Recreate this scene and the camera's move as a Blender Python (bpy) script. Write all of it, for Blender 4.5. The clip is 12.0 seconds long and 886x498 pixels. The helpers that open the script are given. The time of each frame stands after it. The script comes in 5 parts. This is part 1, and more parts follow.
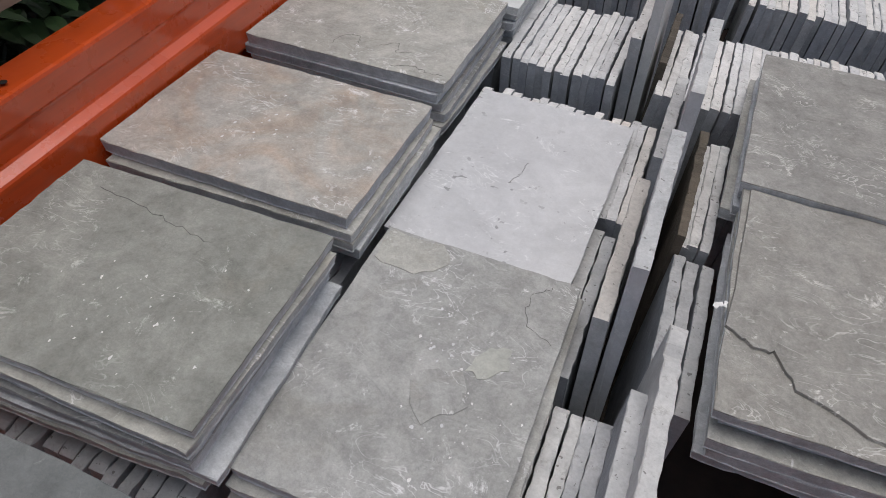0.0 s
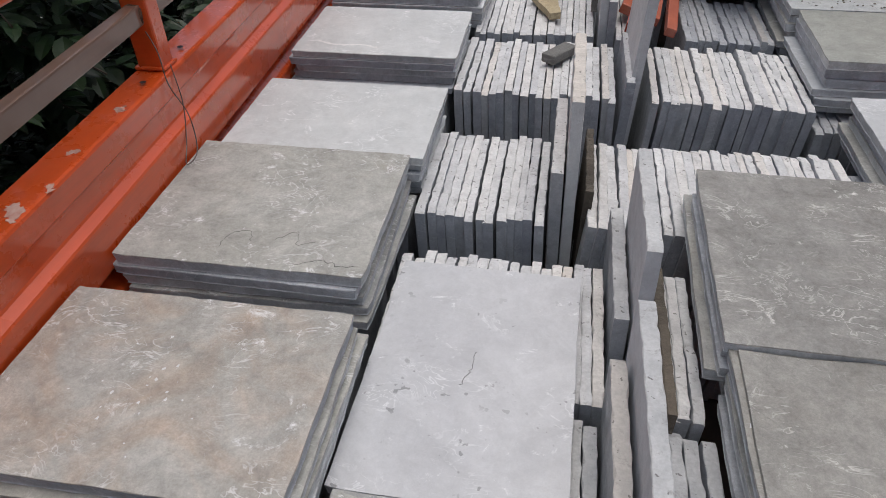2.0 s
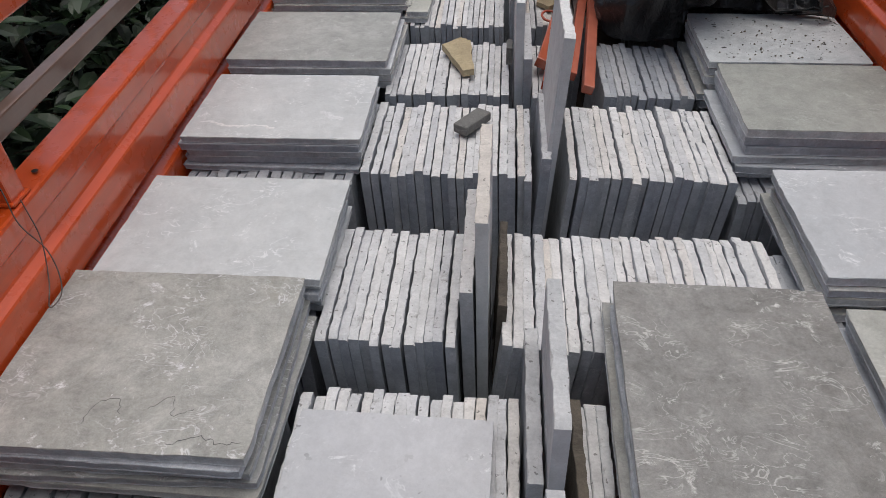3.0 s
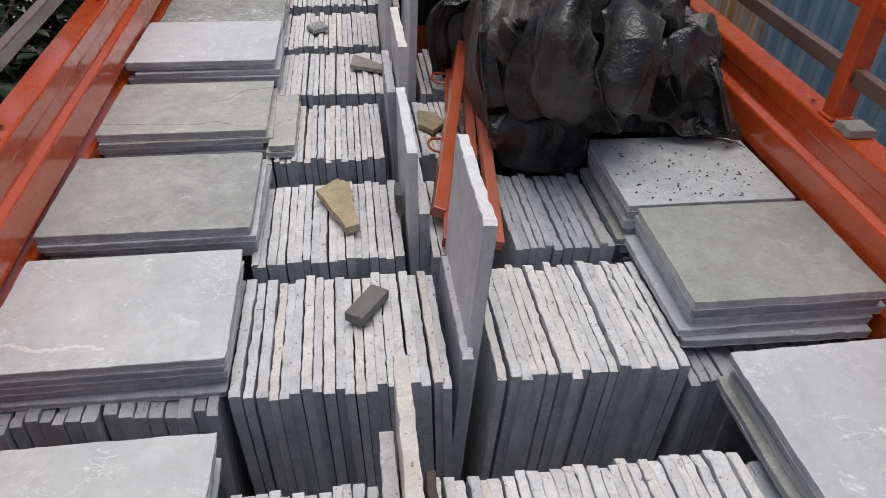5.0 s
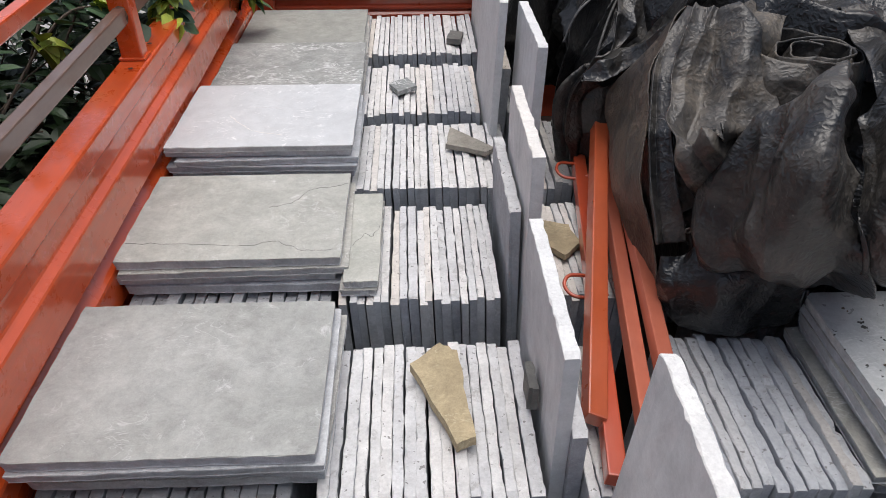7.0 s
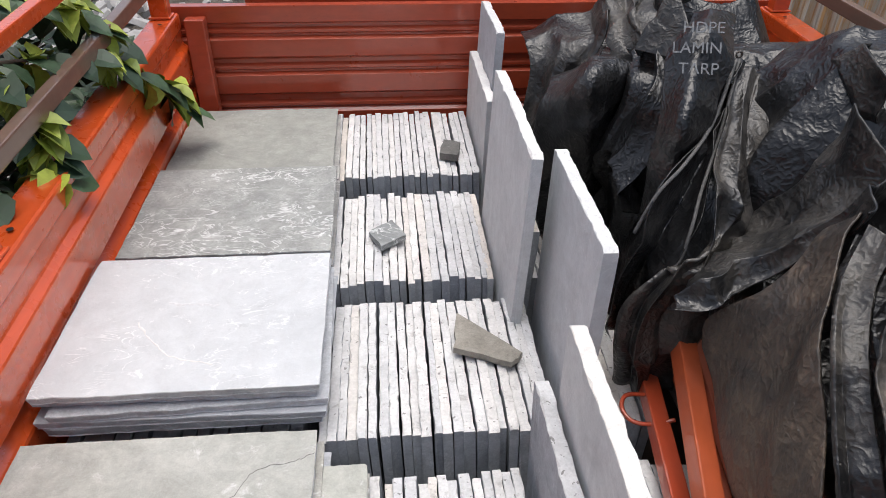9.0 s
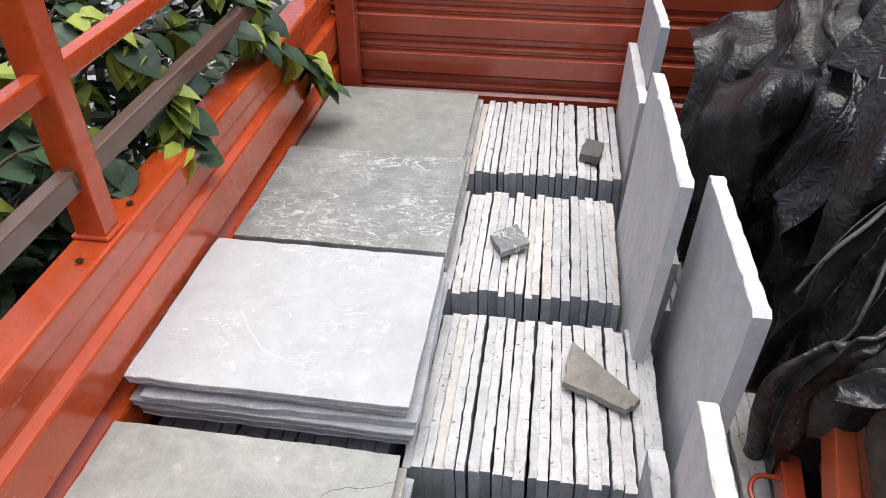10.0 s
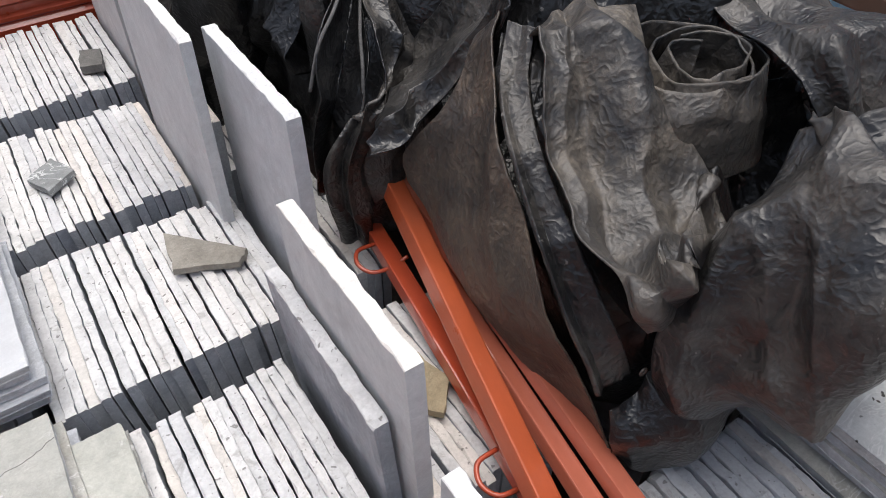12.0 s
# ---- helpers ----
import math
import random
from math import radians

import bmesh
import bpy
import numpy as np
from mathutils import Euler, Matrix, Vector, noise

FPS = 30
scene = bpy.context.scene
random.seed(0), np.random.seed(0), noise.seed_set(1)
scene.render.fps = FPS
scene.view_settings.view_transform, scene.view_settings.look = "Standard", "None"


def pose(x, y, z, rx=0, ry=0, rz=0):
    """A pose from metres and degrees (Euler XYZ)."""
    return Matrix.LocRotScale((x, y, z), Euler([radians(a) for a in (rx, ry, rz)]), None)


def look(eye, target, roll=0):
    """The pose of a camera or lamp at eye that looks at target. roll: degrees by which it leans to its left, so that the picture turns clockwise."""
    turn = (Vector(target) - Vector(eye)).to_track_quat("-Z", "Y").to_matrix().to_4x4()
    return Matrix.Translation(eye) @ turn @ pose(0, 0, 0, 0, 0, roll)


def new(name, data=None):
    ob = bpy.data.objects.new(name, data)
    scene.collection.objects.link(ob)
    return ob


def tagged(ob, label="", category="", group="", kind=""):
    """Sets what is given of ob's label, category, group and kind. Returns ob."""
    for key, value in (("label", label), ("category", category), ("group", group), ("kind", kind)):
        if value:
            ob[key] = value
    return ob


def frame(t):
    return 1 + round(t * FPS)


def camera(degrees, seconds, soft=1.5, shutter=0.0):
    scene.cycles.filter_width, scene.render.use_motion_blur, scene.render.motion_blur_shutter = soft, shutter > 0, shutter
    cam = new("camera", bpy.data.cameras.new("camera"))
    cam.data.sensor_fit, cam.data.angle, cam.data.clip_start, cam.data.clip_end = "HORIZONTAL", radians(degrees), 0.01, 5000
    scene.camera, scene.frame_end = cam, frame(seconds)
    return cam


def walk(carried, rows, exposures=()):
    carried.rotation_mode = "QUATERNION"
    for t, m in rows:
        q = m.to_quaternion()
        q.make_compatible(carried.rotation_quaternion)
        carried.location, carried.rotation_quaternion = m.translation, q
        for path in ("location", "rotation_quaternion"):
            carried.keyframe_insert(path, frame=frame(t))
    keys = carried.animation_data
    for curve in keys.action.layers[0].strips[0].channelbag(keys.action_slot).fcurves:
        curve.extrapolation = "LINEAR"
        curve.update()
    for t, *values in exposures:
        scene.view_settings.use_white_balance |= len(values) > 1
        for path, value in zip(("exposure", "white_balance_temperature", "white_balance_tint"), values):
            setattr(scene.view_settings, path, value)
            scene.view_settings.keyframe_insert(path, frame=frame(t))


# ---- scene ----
cam = camera(64.6, 12.0, soft=0.6)
PATH = [
    (0, (0.078, -0.153, 1.523), (-0.393, 1.188, 0.116), 3.7),
    (0.5, (0.088, -0.154, 1.53), (-0.662, 1.088, 0.153), -2.2),
    (1, (0.009, -0.064, 1.534), (-0.591, 1.384, 0.293), -3.1),
    (1.5, (-0.046, 0.009, 1.541), (-0.409, 1.549, 0.318), -1.0),
    (2, (-0.035, 0.112, 1.552), (-0.315, 1.643, 0.296), -1.4),
    (2.5, (0.034, 0.282, 1.613), (-0.157, 1.772, 0.293), -2.1),
    (3, (0.025, 0.368, 1.673), (-0.118, 1.887, 0.38), -1.7),
    (3.2, (-0.003, 0.415, 1.682), (-0.077, 1.949, 0.401), -1.0),
    (4.8, (-0.047, 0.771, 1.713), (0.202, 2.376, 0.545), 0.4),
    (5, (-0.043, 0.833, 1.715), (0.189, 2.425, 0.525), 1.8),
    (5.5, (-0.079, 0.996, 1.732), (0.218, 2.633, 0.621), 0.9),
    (6, (-0.096, 1.123, 1.717), (0.143, 2.71, 0.523), 0.5),
    (6.5, (-0.086, 1.277, 1.668), (0.012, 2.974, 0.614), 0.3),
    (7, (-0.127, 1.484, 1.664), (-0.056, 3.096, 0.483), 0.2),
    (7.2, (-0.154, 1.558, 1.682), (-0.012, 3.189, 0.534), -0.8),
    (8.8, (-0.148, 2.143, 1.681), (-0.008, 3.779, 0.54), 0.6),
    (9, (-0.16, 2.181, 1.684), (-0.006, 3.82, 0.549), 0.9),
    (9.5, (-0.165, 2.266, 1.678), (-0.271, 3.862, 0.478), 0.2),
    (10, (-0.13, 2.316, 1.679), (-0.359, 3.899, 0.478), -0.1),
    (10.5, (-0.091, 2.328, 1.678), (-0.212, 3.915, 0.467), -2.1),
    (11, (-0.105, 2.296, 1.687), (0.027, 3.913, 0.518), -4.7),
    (11.5, (-0.13, 2.232, 1.657), (0.358, 3.641, 0.324), -1.6),
    (12, (-0.121, 2.189, 1.656), (0.666, 3.381, 0.256), -0.7),
]
walk(cam, [(t, look(eye, target, roll)) for t, eye, target, roll in PATH],
     exposures=[(0.0, -0.25), (0.5, -0.23), (1.0, -0.17), (2.0, -0.19), (2.5, -0.23), (3.0, -0.26), (5.0, -0.15), (5.5, -0.12), (6.5, 0.0), (7.0, 0.2), (9.0, 0.42), (10.0, 0.42), (12.0, 0.44)])


# ---- light ----
world = bpy.data.worlds.new("sky")
scene.world = world
world.use_nodes = True
wn, wl = world.node_tree.nodes, world.node_tree.links
sky = wn.new("ShaderNodeTexSky")
sky.sky_type, sky.sun_disc = "NISHITA", False
sky.sun_elevation, sky.sun_rotation = radians(85), radians(22)
sky.air_density, sky.dust_density, sky.ozone_density = 1.0, 4.0, 1.0
hsv = wn.new("ShaderNodeHueSaturation")
hsv.inputs["Saturation"].default_value = 0.75
wl.new(sky.outputs[0], hsv.inputs["Color"])
wl.new(hsv.outputs[0], wn["Background"].inputs[0])
wn["Background"].inputs[1].default_value = 0.125
sun = new("sun", bpy.data.lights.new("sun", "SUN"))
sun.data.energy, sun.data.angle, sun.data.color = 1.7, radians(60), (1.0, 0.985, 0.97)
sun.matrix_world = look((0.12, 0.3, 4.2), (0, 0, 0))


# ---- materials ----
def material(name):
    m = bpy.data.materials.new(name)
    m.use_nodes = True
    return m, m.node_tree.nodes, m.node_tree.links, m.node_tree.nodes["Principled BSDF"]


def coords(n, l, spread=37.0, stretch=(1, 1, 1)):
    """Object coordinates, shifted for each object by its own random number."""
    tc, oi, mul, add, mp = (n.new("ShaderNode" + k) for k in ("TexCoord", "ObjectInfo", "Math", "VectorMath", "Mapping"))
    mul.operation, mul.inputs[1].default_value = "MULTIPLY", spread
    l.new(oi.outputs["Random"], mul.inputs[0])
    l.new(tc.outputs["Object"], add.inputs[0])
    l.new(mul.outputs[0], add.inputs[1])
    l.new(add.outputs[0], mp.inputs["Vector"])
    mp.inputs["Scale"].default_value = stretch
    return mp.outputs[0], oi.outputs["Random"]


def noise_tex(n, l, vec, scale, detail=4, rough=0.55, distort=0.0):
    t = n.new("ShaderNodeTexNoise")
    t.inputs["Scale"].default_value, t.inputs["Detail"].default_value = scale, detail
    t.inputs["Roughness"].default_value, t.inputs["Distortion"].default_value = rough, distort
    l.new(vec, t.inputs["Vector"])
    return t.outputs["Fac"]


def ramp(n, l, fac, *stops):
    r = n.new("ShaderNodeValToRGB")
    el = r.color_ramp.elements
    while len(el) < len(stops):
        el.new(0.5)
    for e, (p, c) in zip(el, stops):
        e.position = p
        e.color = (*c, 1) if isinstance(c, tuple) else (c, c, c, 1)
    l.new(fac, r.inputs[0])
    return r.outputs[0]


def mix(n, l, fac, a, b, how="MIX"):
    m = n.new("ShaderNodeMix")
    m.data_type, m.blend_type = "RGBA", how
    for sock, v in ((m.inputs[0], fac), (m.inputs[6], a), (m.inputs[7], b)):
        if isinstance(v, (int, float)):
            sock.default_value = v if sock == m.inputs[0] else (v, v, v, 1)
        elif isinstance(v, tuple):
            sock.default_value = (*v, 1)
        else:
            l.new(v, sock)
    return m.outputs[2]


def bump(n, l, b, height, strength, distance, under=None):
    k = n.new("ShaderNodeBump")
    k.inputs["Strength"].default_value, k.inputs["Distance"].default_value = strength, distance
    l.new(height, k.inputs["Height"])
    if under is not None:
        l.new(under, k.inputs["Normal"])
    l.new(k.outputs[0], b.inputs["Normal"])
    return k.outputs[0]


def stone(name, dark, light, stain=None, stain_at=(0.5, 0.75), scratch=0.35, speck=0.0, rough=0.72, relief=0.5, grain=0.6, gate_at=(0.5, 0.62), width=1.0):
    """Split stone: clouded colour, mineral stains, pale scratches and lime marks, cleft relief."""
    m, n, l, b = material(name)
    v, rnd = coords(n, l)
    big = noise_tex(n, l, v, 4.5, 5, 0.6, 0.6)
    mid = noise_tex(n, l, v, 26, 6, 0.65, 0.4)
    fine = noise_tex(n, l, v, 150, 6, 0.82)
    c = mix(n, l, ramp(n, l, big, (0.32, 0.0), (0.7, 1.0)), dark, light)
    if stain:
        s = noise_tex(n, l, v, 6.3, 5, 0.6, 1.0)
        c = mix(n, l, ramp(n, l, s, (stain_at[0], 0.0), (stain_at[1], 0.85)), c, stain)
    c = mix(n, l, min(0.6, grain), c, ramp(n, l, mid, (0.28, 0.66), (0.72, 1.3)), "MULTIPLY")
    c = mix(n, l, grain * 0.7, c, ramp(n, l, fine, (0.3, 0.6), (0.7, 1.4)), "MULTIPLY")
    blot = noise_tex(n, l, v, 11, 7, 0.72, 1.4)
    c = mix(n, l, min(0.75, grain + 0.15), c, ramp(n, l, blot, (0.36, 0.84), (0.5, 1.02), (0.64, 1.14)), "MULTIPLY")
    dust = noise_tex(n, l, v, 420, 3, 0.7)
    c = mix(n, l, grain * 0.5, c, ramp(n, l, dust, (0.32, 0.76), (0.68, 1.24)), "MULTIPLY")
    # tint from slab to slab
    c = mix(n, l, 1.0, c, ramp(n, l, rnd, (0.0, (0.86, 0.87, 0.9)), (1.0, (1.1, 1.09, 1.05))), "MULTIPLY")
    v2, _ = coords(n, l, 91.0, (1, 1.9, 1))
    st = noise_tex(n, l, v2, 13, 3, 0.55, 1.6)
    gate = ramp(n, l, noise_tex(n, l, v, 8, 5, 0.6), (gate_at[0], 0.0), (gate_at[1], 1.0))
    lines = ramp(n, l, st, (0.5 - 0.018 * width, 0.0), (0.498, 1.0), (0.502, 1.0), (0.5 + 0.018 * width, 0.0))
    k = mix(n, l, 1.0, lines, gate, "MULTIPLY")
    k = mix(n, l, 1.0, k, scratch, "MULTIPLY")
    pale = tuple(min(0.82, x * 1.7 + 0.12) for x in light)
    c = mix(n, l, k, c, pale)
    lime = ramp(n, l, noise_tex(n, l, v, 19, 8, 0.78, 0.5), (0.6, 0.0), (0.68, 1.0))
    c = mix(n, l, mix(n, l, 1.0, lime, scratch * 1.3, "MULTIPLY"), c, pale)
    if speck:
        sp = ramp(n, l, noise_tex(n, l, v, 62, 2, 0.5), (0.66, 0.0), (0.69, 1.0))
        sg = ramp(n, l, noise_tex(n, l, v, 8, 2), (0.44, 0.0), (0.6, 1.0))
        c = mix(n, l, mix(n, l, 1.0, mix(n, l, 1.0, sp, sg, "MULTIPLY"), speck, "MULTIPLY"), c, (0.03, 0.027, 0.024))
    l.new(c, b.inputs["Base Color"])
    b.inputs["Roughness"].default_value = rough
    b.inputs["Specular IOR Level"].default_value = 0.35
    terr = ramp(n, l, noise_tex(n, l, v, 11, 7, 0.62, 0.8), (0.38, 0.0), (0.41, 0.35), (0.55, 0.4), (0.57, 0.75), (0.7, 1.0))
    k1 = bump(n, l, b, terr, min(1.0, relief * 1.2), 0.0022)
    bump(n, l, b, fine, 0.3 + 0.6 * relief, 0.002, k1)
    return m


def sawn(name, dark, light, dirt=0.35):
    """The pale dusty cut edge of a slab: pitted, streaked, here and there dirty."""
    m, n, l, b = material(name)
    v, rnd = coords(n, l, 53.0)
    a = noise_tex(n, l, v, 18, 5, 0.6)
    f = noise_tex(n, l, v, 170, 4, 0.7)
    c = mix(n, l, ramp(n, l, a, (0.3, 0.0), (0.7, 1.0)), dark, light)
    c = mix(n, l, 0.5, c, ramp(n, l, f, (0.3, 0.72), (0.7, 1.15)), "MULTIPLY")
    c = mix(n, l, 1.0, c, ramp(n, l, rnd, (0.0, (0.86, 0.865, 0.88)), (0.45, (0.99, 0.99, 0.985)), (0.84, (1.03, 1.01, 0.985)), (1.0, (0.97, 0.90, 0.82))), "MULTIPLY")
    d = ramp(n, l, noise_tex(n, l, v, 34, 6, 0.75, 0.5), (0.57, 0.0), (0.66, 1.0))
    c = mix(n, l, mix(n, l, 1.0, d, dirt, "MULTIPLY"), c, (0.12, 0.1, 0.08))
    pit = ramp(n, l, noise_tex(n, l, v, 105, 2, 0.5), (0.68, 0.0), (0.71, 1.0))
    c = mix(n, l, mix(n, l, 1.0, pit, 0.65 if dirt > 0.2 else 0.15, "MULTIPLY"), c, (0.09, 0.082, 0.075))
    l.new(c, b.inputs["Base Color"])
    b.inputs["Roughness"].default_value = 0.85
    b.inputs["Specular IOR Level"].default_value = 0.25
    k1 = bump(n, l, b, a, 0.4, 0.003)
    bump(n, l, b, f, 0.5, 0.0012, k1)
    return m


def paint(name, base, worn, rough=0.3, wear=0.3):
    """Brushed enamel on steel: runs, dust film, pale scuffs and chips."""
    m, n, l, b = material(name)
    v, _ = coords(n, l, 11.0)
    vs, _ = coords(n, l, 5.0, (1, 0.12, 2.5))
    a = noise_tex(n, l, v, 5, 5, 0.6)
    s = noise_tex(n, l, vs, 30, 4, 0.6)
    c = mix(n, l, ramp(n, l, a, (0.3, 0.0), (0.75, 1.0)), base, tuple(min(1, x * 1.25 + 0.006) for x in base))
    c = mix(n, l, 0.5, c, ramp(n, l, s, (0.3, 0.8), (0.7, 1.14)), "MULTIPLY")
    w = ramp(n, l, noise_tex(n, l, v, 21, 8, 0.75, 1.2), (0.64, 0.0), (0.7, 1.0))
    c = mix(n, l, mix(n, l, 1.0, w, wear, "MULTIPLY"), c, worn)
    chip = ramp(n, l, noise_tex(n, l, v, 55, 5, 0.7), (0.71, 0.0), (0.73, 1.0))
    c = mix(n, l, mix(n, l, 1.0, chip, 0.75, "MULTIPLY"), c, (0.07, 0.035, 0.025))
    l.new(c, b.inputs["Base Color"])
    r = ramp(n, l, noise_tex(n, l, v, 14, 5, 0.65), (0.3, rough - 0.08), (0.75, rough + 0.25))
    l.new(r, b.inputs["Roughness"])
    b.inputs["Coat Weight"].default_value, b.inputs["Coat Roughness"].default_value = 1.0, 0.1
    k1 = bump(n, l, b, noise_tex(n, l, v, 9, 5, 0.6), 0.25, 0.004)
    bump(n, l, b, noise_tex(n, l, vs, 120, 4, 0.6), 0.15, 0.0006, k1)
    return m


def leafy(name, dark, light):
    m, n, l, b = material(name)
    geo = n.new("ShaderNodeNewGeometry")
    v, _ = coords(n, l, 3.0)
    c = ramp(n, l, geo.outputs["Random Per Island"], (0.0, dark), (0.7, light), (1.0, tuple(x * 1.35 for x in light)))
    c = mix(n, l, 0.6, c, ramp(n, l, noise_tex(n, l, v, 60, 3), (0.3, 0.7), (0.7, 1.25)), "MULTIPLY")
    l.new(c, b.inputs["Base Color"])
    b.inputs["Roughness"].default_value = 0.5
    return m


def plain(name, a, bcol, scale, rough, metal=0.0, relief=0.3, depth=0.003):
    m, n, l, b = material(name)
    v, _ = coords(n, l, 7.0)
    f = noise_tex(n, l, v, scale, 6, 0.65)
    l.new(mix(n, l, ramp(n, l, f, (0.3, 0.0), (0.7, 1.0)), a, bcol), b.inputs["Base Color"])
    b.inputs["Roughness"].default_value, b.inputs["Metallic"].default_value = rough, metal
    bump(n, l, b, noise_tex(n, l, v, scale * 4, 5, 0.6), relief, depth)
    return m


def tarp_material(name, dusty, gloss=0.26, black=0.010, dust=(0.25, 0.2, 0.15)):
    """Black woven plastic sheet: fine weave, sharp creases, grey-brown dust in patches."""
    m, n, l, b = material(name)
    v, _ = coords(n, l, 3.0)
    vs, _ = coords(n, l, 3.0, (1, 1, 0.3))
    d = ramp(n, l, noise_tex(n, l, v, 5.5, 8, 0.72, 0.7), (0.52 - dusty, 0.0), (0.86 - dusty, 1.0))
    d2 = ramp(n, l, noise_tex(n, l, v, 130, 6, 0.8), (0.33, 0.35), (0.66, 1.0))
    d3 = ramp(n, l, noise_tex(n, l, vs, 30, 6, 0.75, 0.6), (0.3, 0.25), (0.65, 1.0))
    fac = mix(n, l, 1.0, mix(n, l, 1.0, d, d2, "MULTIPLY"), d3, "MULTIPLY")
    c = mix(n, l, fac, (black, black, black * 1.05), dust)
    fleck = ramp(n, l, noise_tex(n, l, v, 85, 3, 0.6), (0.7, 0.0), (0.75, 1.0))
    c = mix(n, l, mix(n, l, 1.0, fleck, 0.45, "MULTIPLY"), c, (0.3, 0.28, 0.26))
    l.new(c, b.inputs["Base Color"])
    l.new(ramp(n, l, fac, (0.0, gloss), (0.4, 0.62)), b.inputs["Roughness"])
    b.inputs["Specular IOR Level"].default_value = 0.62
    k = None
    warp = n.new("ShaderNodeMix")
    warp.data_type, warp.blend_type = "RGBA", "LINEAR_LIGHT"
    wob = n.new("ShaderNodeTexNoise")
    wob.inputs["Scale"].default_value = 14.0
    l.new(v, wob.inputs["Vector"])
    warp.inputs[0].default_value = 0.02
    l.new(v, warp.inputs[6])
    l.new(wob.outputs["Color"], warp.inputs[7])
    for scale, strength, dist in ((11.0, 0.15, 0.010), (29.0, 0.2, 0.006), (80.0, 0.35, 0.0025)):
        f = noise_tex(n, l, warp.outputs[2], scale, 1, 0.4)
        crease = ramp(n, l, f, (0.3, 0.0), (0.49, 1.0), (0.51, 1.0), (0.7, 0.0))
        k = bump(n, l, b, crease, strength, dist, k)
    k = bump(n, l, b, noise_tex(n, l, v, 55, 5, 0.7, 0.8), 0.4, 0.002, k)
    bump(n, l, b, noise_tex(n, l, v, 420, 2, 0.5), 0.3, 0.0008, k)
    return m


def fence_material():
    m, n, l, b = material("fence_sheet")
    v, _ = coords(n, l, 1.0)
    tc = n.new("ShaderNodeTexCoord")
    sep = n.new("ShaderNodeSeparateXYZ")
    l.new(tc.outputs["Object"], sep.inputs[0])
    vs, _ = coords(n, l, 1.0, (1, 1, 0.12))
    f = noise_tex(n, l, v, 3, 6, 0.65)
    rust = ramp(n, l, noise_tex(n, l, vs, 22, 4, 0.7), (0.45, 0.0), (0.62, 1.0))
    blue = mix(n, l, ramp(n, l, f, (0.35, 0.0), (0.7, 1.0)), (0.25, 0.43, 0.55), (0.4, 0.58, 0.66))
    buff = mix(n, l, rust, (0.62, 0.63, 0.56), (0.6, 0.38, 0.15))
    far = n.new("ShaderNodeMath")
    far.operation, far.inputs[1].default_value = "GREATER_THAN", 4.12
    l.new(sep.outputs["Y"], far.inputs[0])
    c = mix(n, l, far.outputs[0], blue, buff)
    spots = ramp(n, l, noise_tex(n, l, vs, 48, 5, 0.7), (0.62, 0.0), (0.74, 0.6))
    c = mix(n, l, spots, c, (0.16, 0.1, 0.06))
    l.new(c, b.inputs["Base Color"])
    b.inputs["Roughness"].default_value = 0.5
    return m


GREEN = stone("green_grey_stone", (0.35, 0.346, 0.32), (0.445, 0.44, 0.415), (0.285, 0.265, 0.22), (0.58, 0.85), scratch=0.6, grain=0.6)
GREEN_SMOOTH = stone("green_smooth_stone", (0.365, 0.37, 0.342), (0.455, 0.458, 0.43), scratch=0.3, relief=0.2, grain=0.42)
GREEN_DARK = stone("dark_green_grey_stone", (0.225, 0.23, 0.21), (0.31, 0.314, 0.29), (0.23, 0.215, 0.18), (0.58, 0.85), scratch=0.55, grain=0.6)
# Nearest low slab: the shade lying over it is put into the colour.
SHADED_STONE = stone("shaded_grey_stone", (0.145, 0.155, 0.152), (0.21, 0.22, 0.214), scratch=0.3, relief=0.3, grain=0.5)
BUFF = stone("buff_stone", (0.41, 0.39, 0.345), (0.52, 0.5, 0.45), (0.48, 0.36, 0.265), (0.45, 0.75), scratch=0.6, grain=0.6)
BROWN = stone("brown_grey_stone", (0.255, 0.247, 0.23), (0.335, 0.325, 0.304), (0.24, 0.228, 0.208), scratch=0.7, relief=0.6, grain=0.65, gate_at=(0.46, 0.6))
WHITE = stone("white_stone", (0.545, 0.56, 0.572), (0.61, 0.624, 0.634), scratch=0.8, speck=0.08, relief=0.15, grain=0.16)
PALE = stone("pale_blue_stone", (0.45, 0.467, 0.482), (0.55, 0.563, 0.576), scratch=0.7, speck=0.1, relief=0.15, grain=0.2)
LILAC = stone("lilac_grey_stone", (0.535, 0.533, 0.537), (0.63, 0.627, 0.627), scratch=0.55, speck=0.45, relief=0.15, grain=0.2)
SCRATCHED = stone("scratched_grey_stone", (0.25, 0.262, 0.258), (0.36, 0.368, 0.362), scratch=0.8, relief=0.7, grain=0.55, gate_at=(0.36, 0.5), width=1.5)
MID = stone("mid_grey_stone", (0.262, 0.272, 0.252), (0.335, 0.342, 0.32), scratch=0.2, relief=0.2, grain=0.36)
SPECKLED = stone("speckled_blue_stone", (0.37, 0.39, 0.41), (0.46, 0.48, 0.492), scratch=0.25, speck=0.95, relief=0.25, grain=0.4)
SIDE = stone("slab_flank_stone", (0.46, 0.473, 0.488), (0.6, 0.612, 0.626), scratch=0.3, relief=0.25, grain=0.6)
# Also covers the cut front ends, whose shade is part of this colour.
FACE = stone("face_and_shaded_end_stone", (0.345, 0.362, 0.386), (0.455, 0.472, 0.498), scratch=0.25, relief=0.35, grain=0.5)
